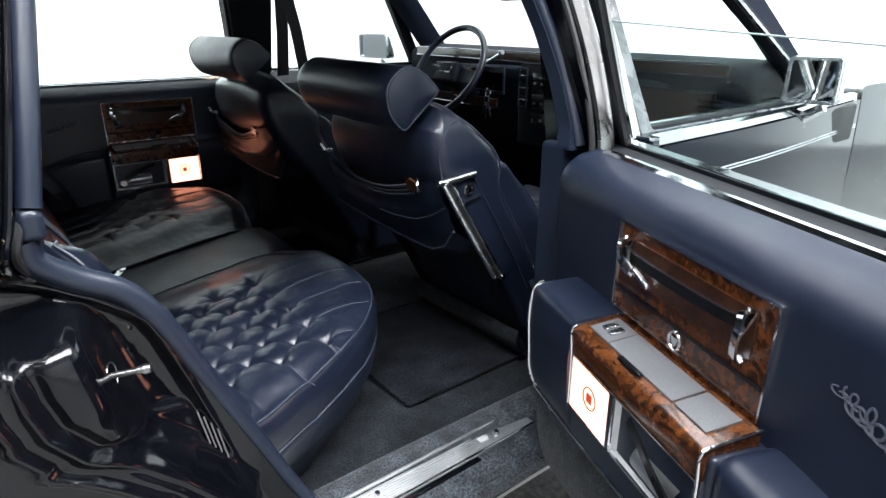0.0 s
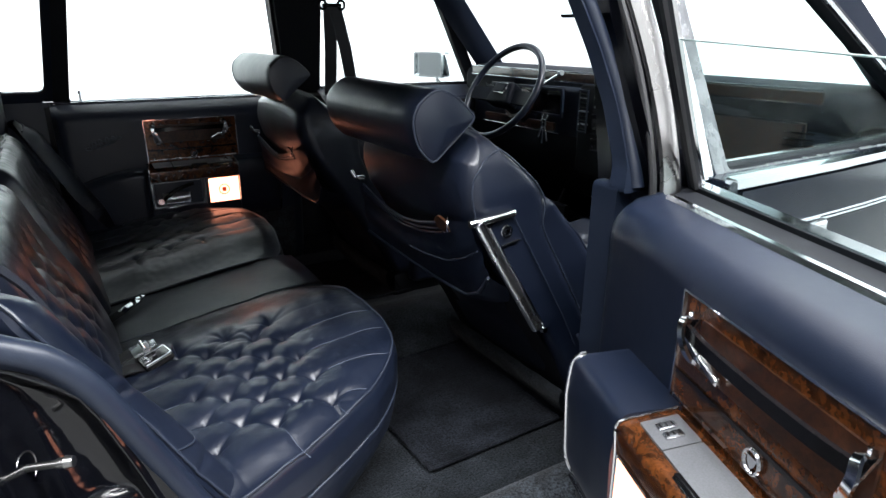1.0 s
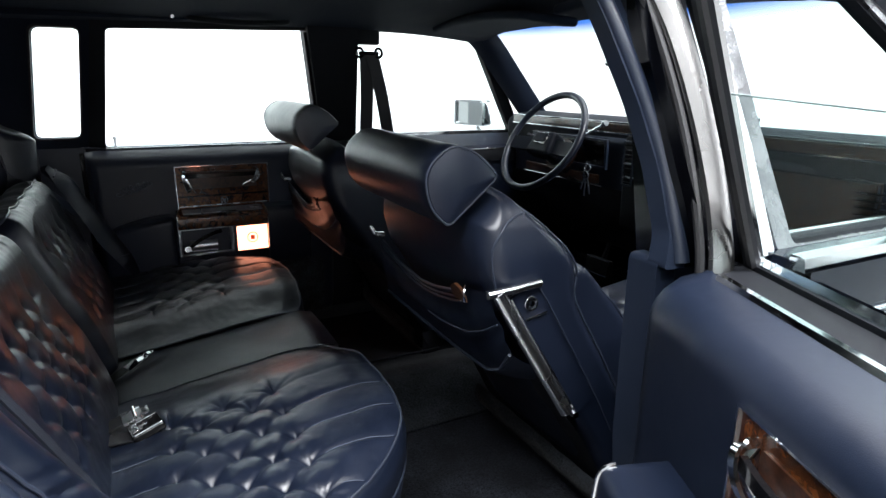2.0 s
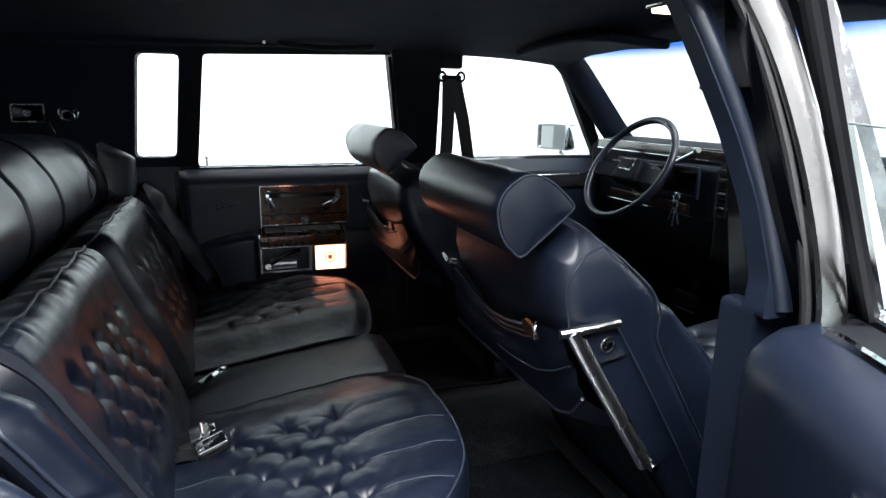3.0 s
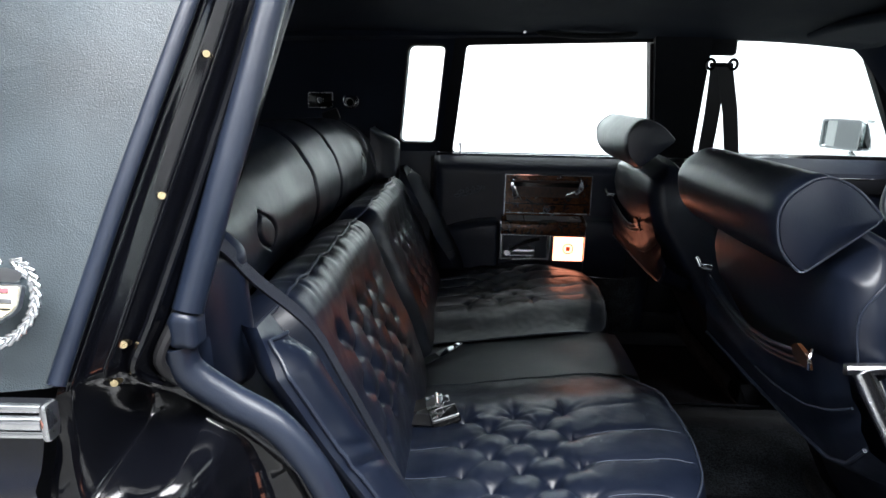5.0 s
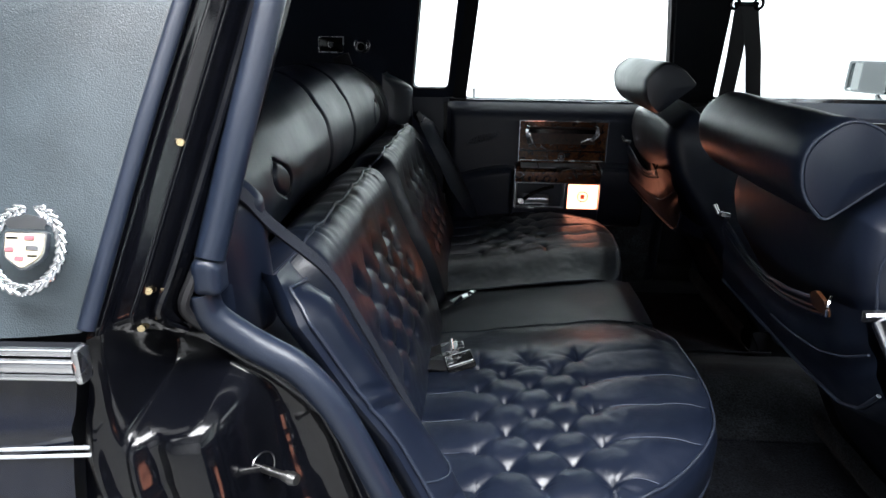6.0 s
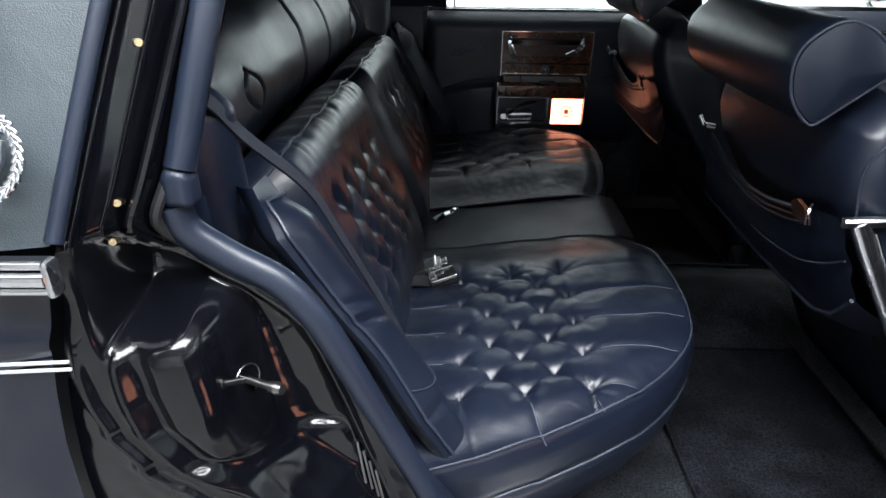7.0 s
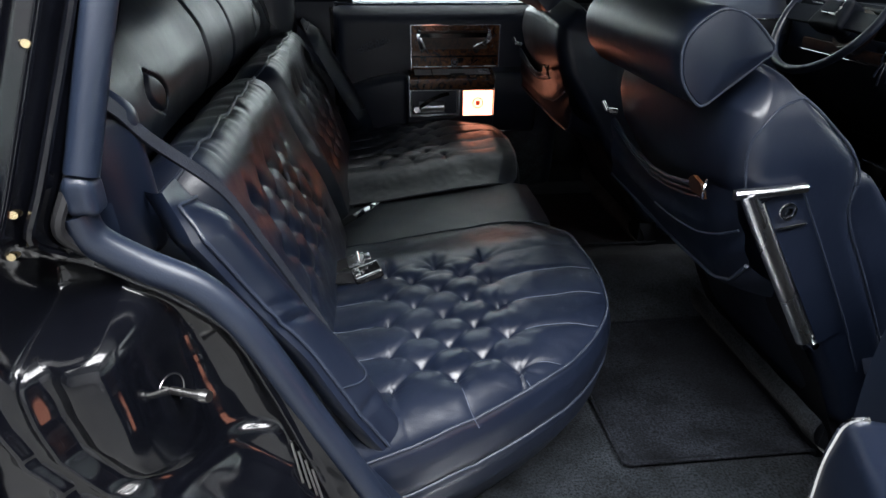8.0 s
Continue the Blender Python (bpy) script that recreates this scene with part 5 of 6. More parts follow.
path = rounded([(-0.080, -0.800, 1.048), on_back(0.752, 0.482, 0.068, -1), on_back(0.713, 0.435, 0.062, -1), on_back(0.655, 0.345, 0.070, -1), on_back(0.632, 0.26, 0.066, -1), on_back(0.612, 0.17, 0.060, -1), on_back(0.598, 0.08, 0.055, -1), on_back(0.59, 0.0, 0.045, -1)], 6)
part("webbing", sweep(path, [(-0.0085, -0.0016), (-0.0085, 0.0016), (0.0085, 0.0016), (0.0085, -0.0016)], up=(0.95, -0.1, 0.3)), WEBBING, belt)
belt = thing("rear_seat_belt", "flat navy webbing shoulder belt across the rear backrest", "seat belt")
path = rounded([(-0.235, 0.50, 1.090), (-0.163, 0.51, 1.046), (-0.128, 0.52, 0.987), (-0.112, 0.53, 0.935), (-0.066, 0.535, 0.900), (-0.010, 0.545, 0.851), (0.030, 0.56, 0.760), (0.042, 0.57, 0.680)], 6)
part("webbing", sweep(path, [(-0.022, -0.0009), (-0.022, 0.0009), (0.022, 0.0009), (0.022, -0.0009)], up=(1, 0.2, 0.3)), WEBBING, belt)


guide = box(0, 0, 0, 0.05, 0.012, 0.035, 0.004, m=pose(-0.082, -0.800, 1.052, 0, -20, 20))
part("belt_outlet", guide, BLACKTRIM, bpy.data.objects["rear_seat_belt"], "dark belt outlet")
guide = box(0, 0, 0, 0.05, 0.012, 0.035, 0.004, m=pose(-0.240, 0.50, 1.094, 0, -20, 0))
part("belt_outlet", guide, BLACKTRIM, bpy.data.objects["rear_seat_belt.001"], "dark belt outlet")


buckle = thing("belt_buckle", "square dark belt buckle with bright rim on rear seat", "buckle")
at_buckle = pose(0.150, -0.318, 0.577, -4, -16, 12)
def on_buckle(f, lift=(0, 0, 0)):
    return [at_buckle @ (Vector(v) + Vector(lift)) for v in f[0]], f[1]
part("buckle_body", on_buckle(soft_box(0.056, 0.048, 0.015, 0.004, 2, 3)), DIALBLACK, buckle, "gloss black buckle body")
part("buckle_face", on_buckle(slab(round_poly([(-0.022, -0.019), (0.024, -0.019), (0.024, 0.019), (-0.022, 0.019)], 0.003, 3), 0.002, lambda a, b, d: (a, b, 0.0072 + d))), DIALBLACK, buckle)
part("buckle_rim", on_buckle(sweep([(a, b, 0.0082) for a, b in round_poly([(-0.025, -0.021), (0.026, -0.021), (0.026, 0.021), (-0.025, 0.021)], 0.003, 3)], circle(0.0016, 6), closed=True)), CHROME, buckle, "thin bright rim")
part("buckle_button", on_buckle(soft_box(0.012, 0.030, 0.004, 0.0015, 1, 3), (-0.018, 0, 0.0105)), STEEL, buckle, "brushed release button")
part("webbing", sweep(rounded([at_buckle @ Vector((-0.026, 0, 0)), (0.095, -0.325, 0.572), (0.060, -0.325, 0.560)], 4), [(-0.018, -0.001), (-0.018, 0.001), (0.018, 0.001), (0.018, -0.001)]), RUBBER, buckle)
tongue_near = thing("belt_tongue", "bright metal belt tongue lying beside the buckle", "belt tongue")
part("tongue_plate", joined(box(0, 0, 0, 0.034, 0.042, 0.006, 0.002, m=pose(0.128, -0.282, 0.588, 0, -14, 8)), box(0.022, 0, 0, 0.014, 0.024, 0.003, 0.001, m=pose(0.128, -0.282, 0.588, 0, -14, 8))), STEEL, tongue_near)
part("tongue_bar", rod((0.134, -0.302, 0.594), (0.130, -0.262, 0.594), 0.0035), CHROME, tongue_near)
part("webbing", sweep(rounded([(0.112, -0.282, 0.584), (0.090, -0.284, 0.576), (0.060, -0.290, 0.560)], 4), [(-0.019, -0.001), (-0.019, 0.001), (0.019, 0.001), (0.019, -0.001)]), RUBBER, tongue_near)
tongue = thing("belt_tongue", "bright metal belt tongue lying on centre strip", "belt tongue")
part("tongue_plate", joined(box(0, 0, 0, 0.055, 0.026, 0.005, 0.002, m=pose(0.137, 0.040, 0.549, 0, -14, 40)), box(0.036, 0, 0, 0.022, 0.018, 0.003, 0.001, m=pose(0.137, 0.040, 0.549, 0, -14, 40))), CHROME, tongue)
part("webbing", sweep(rounded([(0.117, 0.024, 0.546), (0.10, 0.012, 0.541), (0.07, -0.005, 0.530)], 4), [(-0.012, -0.001), (-0.012, 0.001), (0.012, 0.001), (0.012, -0.001)]), RUBBER, tongue)

# ---- front seats ----
def front_seat(s, dx=0.0):
    """s = -1: passenger seat (right), 1: driver's seat."""
    seat = thing("passenger_seat" if s < 0 else "driver_seat", "navy leather front seat with headrest, rear pocket and chrome side trim" if s < 0 else "navy leather driver seat with headrest and elastic rear pocket", "car seat", group="front seats")
    def S(f):
        if isinstance(f, bmesh.types.BMesh):
            for v in f.verts:
                v.co = (v.co.x + dx, s * v.co.y, v.co.z)
            return f
        return [(x + dx, s * y, z) for x, y, z in f[0]], f[1]
    # backrest: an upright block bent to its profile, with a waist under the shoulder
    zs = [0.34, 0.50, 0.612, 0.73, 0.854, 0.92, 0.975, 1.01]
    rear = [0.975, 0.895, 0.822, 0.742, 0.660, 0.645, 0.652, 0.690]
    zf = [0.34, 0.534, 0.680, 0.741, 0.789, 0.829, 0.865, 0.903, 0.942, 0.979, 1.01]
    front = [1.085, 1.001, 0.919, 0.883, 0.853, 0.836, 0.840, 0.828, 0.796, 0.756, 0.722]
    def bent(x, y, z):
        zz = 0.705 + z
        r, f = float(np.interp(zz, zs, rear)), float(np.interp(zz, zf, front))
        k = 0.5 + x / 0.20
        yy = 0.420 + y * (1.0 - 0.10 * smooth(zz, 0.90, 1.02))
        bulge = -0.010 * (1 - (y / 0.24) ** 2) * (k < 0.3)
        return (r + (f - r) * k + bulge, yy, zz - 0.022 * (abs(y) / 0.235) ** 2.5 * smooth(zz, 0.85, 1.0) + 0.0012 * noise.noise((zz * 22, yy * 22, k * 4)))
    part("backrest", S(soft_box(0.20, 0.46, 0.61, 0.045, 18, 6, bent)), LEATHER_PLAIN, seat, "smooth navy leather backrest")
    # padded front of the backrest, standing forward of the side panel
    def pad_out(z):
        return float(np.interp(z, [0.40, 0.686, 0.78, 0.83, 0.865, 0.885], [0.105, 0.105, 0.095, 0.065, 0.028, 0.0]))
    def front_pad(x, y, z):
        zz = 0.66 + z
        f = float(np.interp(zz, zf, front))
        return (f - 0.03 + (pad_out(zz) + 0.03) * (0.5 + x / 0.10), 0.42 + y, zz)
    part("front_pad", S(soft_box(0.10, 0.42, 0.44, 0.030, 12, 5, front_pad)), LEATHER, seat, "padded leather front of the backrest")
    rim_line = [(float(np.interp(z, zf, front)) + pad_out(z) - 0.012, 0.622, z) for z in np.linspace(0.866, 0.50, 14)]
    part("piping", S(sweep(rounded(rim_line, 3), circle(0.0030, 8))), PIPING, seat)
    # headrest: a teardrop section drawn across the seat, with padded ends
    prof = round_poly([(0.600, 0.957), (0.566, 0.990), (0.555, 1.052), (0.606, 1.090), (0.650, 1.074), (0.692, 1.034)], [0.012, 0.04, 0.05, 0.035, 0.03, 0.012], 5)
    lift = 0.030 if s > 0 else 0.0
    prof = [(x + lift * 0.4, z + lift) for x, z in prof]
    cx, cz = 0.622 + lift * 0.4, 1.022 + lift
    rings = []
    for v in np.linspace(0, 1, 33):
        y = 0.218 + 0.386 * v
        e = min(v, 1 - v) * 0.386
        k = 1 - 0.07 * (1 - min(1.0, e / 0.022)) ** 2 - 0.02 * (1 - min(1.0, e / 0.08))
        rings.append([(cx + (x - cx) * k, y, cz + (z - cz) * k + 0.0015 * noise.noise((y * 14, x * 20, z * 20))) for x, z in prof])
    n = len(prof)
    verts = [p for r in rings for p in r]
    faces = [(i * n + j, i * n + (j + 1) % n, (i + 1) * n + (j + 1) % n, (i + 1) * n + j) for i in range(32) for j in range(n)]
    for i, yy in ((0, 0.212), (32, 0.612)):
        base = len(verts)
        for f, dy in ((0.75, 0.6), (0.4, 0.9), (0.02, 1.0)):
            yr = rings[i][0][1]
            verts += [(cx + (p[0] - cx) * f, yr + (yy - yr) * dy, cz + (p[2] - cz) * f) for p in rings[i]]
        prev = i * n
        for q in range(3):
            cur = base + q * n
            faces += [(prev + j, prev + (j + 1) % n, cur + (j + 1) % n, cur + j) for j in range(n)]
            prev = cur
        faces.append(tuple(prev + j for j in range(n)))
    headrest = part("headrest", S((verts, faces)), LEATHER_PLAIN, seat, "padded navy leather headrest")
    part("piping", S(sweep([(cx + (x - cx) * 0.955, 0.602, cz + (z - cz) * 0.955) for x, z in prof], circle(0.0021, 8), up=(0, 1, 0), closed=True)), PIPING, headrest)
    for y in (0.34, 0.48):
        part("headrest_post", S(rod((0.685, y, 0.93), (0.640, y, 1.0), 0.007)), CHROME, headrest)
    # side panel seams
    def on_side(x, z):
        r, f = float(np.interp(z, zs, rear)), float(np.interp(z, zf, front))
        q = np.array([((x - r) / (f - r) - 0.5) * 0.20, 0.23, z - 0.705])
        q = np.clip(q, [-0.10, -0.23, -0.305], [0.10, 0.23, 0.305])
        core = np.clip(q, [-0.055, -0.185, -0.26], [0.055, 0.185, 0.26])
        out = (q - core) / np.linalg.norm(q - core)
        p = np.array(bent(*(core + 0.0462 * out)))
        return tuple(p)
    seam = [on_side(x, z) for x, z in ((0.657, 0.862), (0.652, 0.903), (0.658, 0.937), (0.674, 0.965), (0.698, 0.988), (0.724, 1.004))]
    part("piping", S(sweep(rounded(seam, 6), circle(0.0019, 8))), PIPING, seat)
    seam = [bent(0.086, 0.222, z - 0.705) for z in (0.985, 0.95, 0.92, 0.89, 0.865, 0.829, 0.79, 0.74, 0.68, 0.60, 0.52, 0.44)]
    part("piping", S(sweep(rounded([bent(0.045, 0.19, 1.004 - 0.705)] + seam, 6), circle(0.0021, 8))), PIPING, seat)
    # bright bracket down the outer rear edge
    if s < 0:
        bracket = part("side_trim", S(sweep([(0.700, 0.6505, 0.852), (0.737, 0.6505, 0.790), (0.795, 0.6505, 0.702), (0.852, 0.6505, 0.612)], [(-0.036, -0.004), (-0.036, 0.003), (0.036, 0.003), (0.036, -0.004)], up=(0, 1, 0))), LEATHER_PLAIN, seat, "navy side panel framed in chrome")
        edge = [(0.663, 0.653, 0.859), (0.699, 0.654, 0.798), (0.752, 0.655, 0.713), (0.812, 0.656, 0.616)]
        band = [(0.0120 * math.cos(a), 0.0105 * math.sin(a)) for a in np.linspace(0, 2 * math.pi, 15)[:-1]]
        part("trim_edge", S(sweep(rounded(edge, 4), band, up=(0, 1, 0))), SATIN, bracket, "wide chrome edge")
        part("trim_top", S(sweep([(0.643, 0.654, 0.858), (0.690, 0.656, 0.8615), (0.741, 0.655, 0.866)], [(-0.0066, -0.003), (-0.0066, 0.003), (-0.004, 0.0065), (0.003, 0.0075), (0.0062, 0.005), (0.0066, -0.003)], up=(0, 1, 0))), SATIN, bracket, "chrome cap")
        part("trim_line", S(tube([(0.686, 0.655, 0.846), (0.722, 0.656, 0.785), (0.777, 0.657, 0.699), (0.838, 0.658, 0.600)], 0.0024, 6, 4)), CHROME, bracket)
        part("trim_line", S(tube([(0.715, 0.656, 0.806), (0.757, 0.656, 0.813)], 0.0020, 6, 1)), CHROME, bracket)
        part("trim_line", S(tube([(0.738, 0.655, 0.864), (0.800, 0.656, 0.762), (0.873, 0.656, 0.640), (0.925, 0.655, 0.545)], 0.0014, 6, 4)), PIPING, bracket)
        part("trim_screw", S(rod((0.825, 0.657, 0.611), (0.825, 0.668, 0.611), 0.008, 0.006)), CHROME, bracket)
        ring = [(0.725 + 0.011 * math.cos(k * math.pi / 10), 0.6565, 0.833 + 0.011 * math.sin(k * math.pi / 10)) for k in range(20)]
        part("emblem_ring", S(sweep(ring, circle(0.0018, 6), up=(0, 1, 0), closed=True)), CHROME, bracket)
        part("emblem_shield", S(box(0.725, 0.657, 0.833, 0.011, 0.005, 0.010, 0.002)), CHROME, bracket)
    # rear pocket: sagging elastic edge held by a hook, a full bag below it, a wooden tab
    def rear_x(z):
        return float(np.interp(z, zs, rear))
    def Q(y):
        """The driver's pocket is the passenger's turned round."""
        return y if s < 0 else 0.84 - y
    EDGE_Y, EDGE_Z, EDGE_X = [0.195, 0.24, 0.30, 0.38, 0.46, 0.53, 0.60, 0.645], [0.852, 0.822, 0.806, 0.800, 0.812, 0.830, 0.853, 0.858], [0.645, 0.662, 0.664, 0.664, 0.656, 0.648, 0.642, 0.648]
    LOW_Y, LOW_Z, LOW_X = [0.195, 0.32, 0.45, 0.545, 0.60, 0.645], [0.718, 0.684, 0.667, 0.664, 0.690, 0.742], [0.665, 0.698, 0.714, 0.720, 0.712, 0.700]
    def at(y, ys, vs):
        return float(np.interp(y, ys, vs))
    def bag(y, u):
        """u = 0 at the elastic edge, 0.7 at the bag's lower edge, 1 tucked in beneath."""
        ze, xe, zl, xl = at(y, EDGE_Y, EDGE_Z), at(y, EDGE_Y, EDGE_X), at(y, LOW_Y, LOW_Z), at(y, LOW_Y, LOW_X)
        if u < 0.7:
            t = u / 0.7
            sag = 0.012 * math.sin(math.pi * t) ** 1.4 * math.sin(math.pi * (y - 0.195) / 0.45)
            crease = 0.0022 * math.sin(15 * t + 9 * y) * math.sin(math.pi * t)
            return xe + (xl - xe) * t - sag + crease, ze + (zl - ze) * t
        t = (u - 0.7) / 0.3
        return xl + (rear_x(zl - 0.04) + 0.012 - xl) * t, zl - 0.035 * math.sin(t * math.pi / 2)
    def pocket(u, v):
        y = 0.195 + 0.45 * v
        x, z = bag(y, u)
        return (x + 0.002 * noise.noise((y * 18, z * 26, 2)), Q(y), z)
    part("seat_pocket", S(grid_shape(40, 44, pocket)), LEATHER_PLAIN, seat, "slack navy leather map pocket")
    def bag_line(u, y0, y1, out, n=22):
        return [(bag(y, u)[0] - out, Q(y), bag(y, u)[1]) for y in np.linspace(y0, y1, n)]
    for u, rr, m in ((0.0, 0.0034, PIPING), (0.05, 0.0026, LEATHER_PLAIN), (0.09, 0.0026, LEATHER_PLAIN)):
        part("pocket_cord", S(sweep(bag_line(u, 0.212, 0.565, 0.005), circle(rr, 8))), m, seat, "elastic cord")
    part("piping", S(sweep(bag_line(0.68, 0.20, 0.642, 0.003, 30), circle(0.0030, 8))), PIPING, seat)
    part("piping", S(sweep([(x, y, z) for x, y, z in bag_line(0.34, 0.40, 0.642, 0.004, 14)], circle(0.0018, 8))), PIPING, seat)
    tab = round_poly([(-0.020, 0.004), (-0.004, 0.014), (0.018, 0.008), (0.022, -0.014), (-0.016, -0.012)], 0.003, 3)
    part("pocket_tab", S(slab(tab, 0.006, lambda a, b, d: (0.628 + d - 0.25 * b, Q(0.582 + a), 0.845 + b))), WALNUT, seat, "small walnut tab")
    part("tab_clip", S(tube([(0.634, Q(0.600), 0.860), (0.628, Q(0.607), 0.848), (0.630, Q(0.606), 0.834)], 0.0022, 6, 3)), CHROME, seat)
    hx, hz = 0.632, 0.856
    part("coat_hook", S(joined(rod((hx + 0.02, Q(0.205), hz - 0.004), (hx, Q(0.205), hz), 0.0065, 0.0055), rod((hx, Q(0.205), hz), (hx - 0.008, Q(0.198), hz + 0.017), 0.0042), rod((hx + 0.002, Q(0.192), hz), (hx + 0.002, Q(0.222), hz + 0.003), 0.0038))), CHROME, seat, "small chrome coat hook")
    # carpeted lower back, coloured black to stand for the shade beneath the pocket
    def shell(u, v):
        y = 0.20 + 0.44 * v
        z = 0.690 - 0.345 * u
        return (rear_x(z) - 0.006 + 0.003 * noise.noise((y * 14, z * 14, 8)), y, z)
    part("shaded_lower_back", S(grid_shape(20, 16, shell)), BLACKTRIM, seat, "lower back of the seat, black for the shade under the pocket")
    def foot(u, v):
        y = 0.195 + 0.45 * v
        z = 0.430 - 0.095 * u
        return (rear_x(z) - 0.020 - 0.024 * math.sin(math.pi * min(1.0, u * 1.1)) ** 0.7 + 0.003 * noise.noise((y * 24, z * 24, 4)), y, z)
    part("apron_carpet", S(grid_shape(12, 40, foot)), CARPET, seat, "blue-grey carpet roll at the foot")
    # seat base and front cushion
    def seat_top(u, v):
        x = 0.93 + 0.49 * u
        y = 0.165 + 0.50 * v
        rim = smooth(min(v, 1 - v), 0, 0.10) ** 0.6 * smooth(1 - u, 0, 0.10) ** 0.6
        return (x, y, 0.548 + 0.06 * u + 0.045 * rim - buttoned(x, y, 1.28, 0.0465, 6, 0.247, 0.084, 5))
    part("seat_face", S(grid_shape(110, 110, seat_top)), LEATHER, seat, "buttoned navy leather seat")
    part("seat_base", S(soft_box(0.42, 0.50, 0.20, 0.03, 4, 4, lambda x, y, z: (1.20 + x, 0.415 + y, 0.475 + z))), LEATHER_PLAIN, seat)
    part("seat_plinth", S(box(1.16, 0.415, 0.36, 0.44, 0.42, 0.10, 0.01)), BLACKTRIM, seat)
    return seat


front_seat(-1)
front_seat(1)

# ---- front of the cabin ----
DASHVINYL = material("dark_dash_vinyl", (0.005, 0.007, 0.012), 0.6, blotch=0.1, spec=0.12)
dash = thing("dashboard", "navy padded dashboard with walnut strip, vents and instrument hood", "dashboard")
part("dash_pad", soft_box(0.30, 1.60, 0.10, 0.03, 8, 5, lambda x, y, z: (1.76 + x + 0.02 * math.cos(y * 1.8), y, 1.010 + z - 0.02 * (x / 0.15) ** 2)), DASHVINYL, dash, "padded navy top")
part("dash_strip", box(1.605, 0.0, 1.035, 0.012, 1.44, 0.028, 0.004), WALNUT, dash, "thin walnut strip")
for z in (1.052, 1.019):
    part("dash_bead", sweep([(1.600, -0.72, z), (1.600, 0.72, z)], circle(0.003, 8)), CHROME, dash)
part("dash_face", soft_box(0.16, 1.50, 0.26, 0.03, 6, 4, lambda x, y, z: (1.70 + x + 0.10 * (0.13 - z) * 0.4, y, 0.880 + z)), PLASTIC, dash)
part("centre_console", soft_box(0.05, 0.26, 0.30, 0.012, 2, 3, lambda x, y, z: (1.602 + x + 0.02, y - 0.055, 0.865 + z)), BLACKTRIM, dash, "dark centre stack")
for k in range(9):
    part("vent_slat", box(1.590, 0.040, 0.871 + 0.0145 * k, 0.014, 0.036, 0.004, 0.001), STEEL if k % 3 == 1 else DIALBLACK, dash)
part("vent_frame", slab(four_sided([(0.017, 0.858), (0.063, 0.858), (0.063, 1.001), (0.017, 1.001)], 0.004, 3, 3), 0.006, lambda y, z, d: (1.588 - d, y, z), four_sided([(0.022, 0.863), (0.058, 0.863), (0.058, 0.996), (0.022, 0.996)], 0.003, 3, 3)), PLASTIC, dash)
for z0, h in ((0.955, 0.062), (0.885, 0.050), (0.825, 0.040)):
    part("radio_panel", box(1.594, -0.078, z0, 0.012, 0.150, h, 0.003), DIALBLACK, dash, "gloss black control panel")
    part("panel_bead", sweep([(1.586, -0.153, z0 - h / 2), (1.586, -0.003, z0 - h / 2)], circle(0.0014, 6)), CHROME, dash)
    for k in range(4):
        part("radio_knob", rod((1.588, -0.128 + 0.036 * k, z0 - 0.006), (1.582, -0.128 + 0.036 * k, z0 - 0.006), 0.0045), DULLMETAL, dash)
part("glovebox", box(1.612, -0.43, 0.905, 0.020, 0.52, 0.135, 0.004), WALNUT, dash, "walnut glovebox door")
part("glovebox_rim", slab(resampled([(-0.695, 0.835), (-0.165, 0.835), (-0.165, 0.975), (-0.695, 0.975)], 40), 0.004, lambda y, z, d: (1.600 - d, y, z), resampled([(-0.690, 0.840), (-0.170, 0.840), (-0.170, 0.970), (-0.690, 0.970)], 40)), CHROME, dash)
part("glovebox_knob", rod((1.600, -0.30, 0.93), (1.585, -0.30, 0.93), 0.014), CHROME, dash, "chrome glovebox lock")
for k in range(6):
    part("vent_slat", box(1.598, -0.685, 0.87 + 0.016 * k, 0.014, 0.07, 0.004, 0.001), DIALBLACK, dash)
part("instrument_glass", box(1.606, 0.36, 0.945, 0.006, 0.40, 0.085, 0.003), DIALBLACK, dash, "dark instrument glass")
part("instrument_rim", slab(resampled([(0.15, 0.895), (0.57, 0.895), (0.57, 0.995), (0.15, 0.995)], 40), 0.010, lambda y, z, d: (1.602 - d, y, z), resampled([(0.158, 0.903), (0.562, 0.903), (0.562, 0.987), (0.158, 0.987)], 40)), PLASTIC, dash)
part("lower_wood", box(1.600, 0.40, 0.858, 0.014, 0.42, 0.030, 0.003), WALNUT, dash)
part("lower_bead", sweep([(1.592, 0.16, 0.838), (1.592, 0.62, 0.838)], circle(0.002, 6)), CHROME, dash)
part("knee_panel", grid_shape(8, 12, lambda u, v: (1.62 + 0.16 * u * u, -0.74 + 1.48 * v, 0.83 - 0.25 * u)), BLACKTRIM, dash)

# steering wheel on its column
wheel = thing("steering_wheel", "navy rimmed steering wheel with square padded hub", "steering wheel")
wc = Vector((1.492, 0.37, 0.976))
axis = Vector((-0.324, 0, 0.203)).normalized()
R = Matrix.Translation(wc) @ axis.to_track_quat("Z", "Y").to_matrix().to_4x4()
side = Vector((0, 1, 0))
upw = Vector((0.203, 0, 0.324)).normalized()
rim = [wc + side * (0.186 * math.cos(a)) + upw * (0.186 * math.sin(a)) for a in np.linspace(0, 2 * math.pi, 65)[:-1]]
part("rim", sweep(rim, circle(0.0125, 10), up=axis, closed=True), LEATHER_PLAIN, wheel, "smooth navy rim")
def W(a, b, d):
    return wc + side * a + upw * b + axis * d
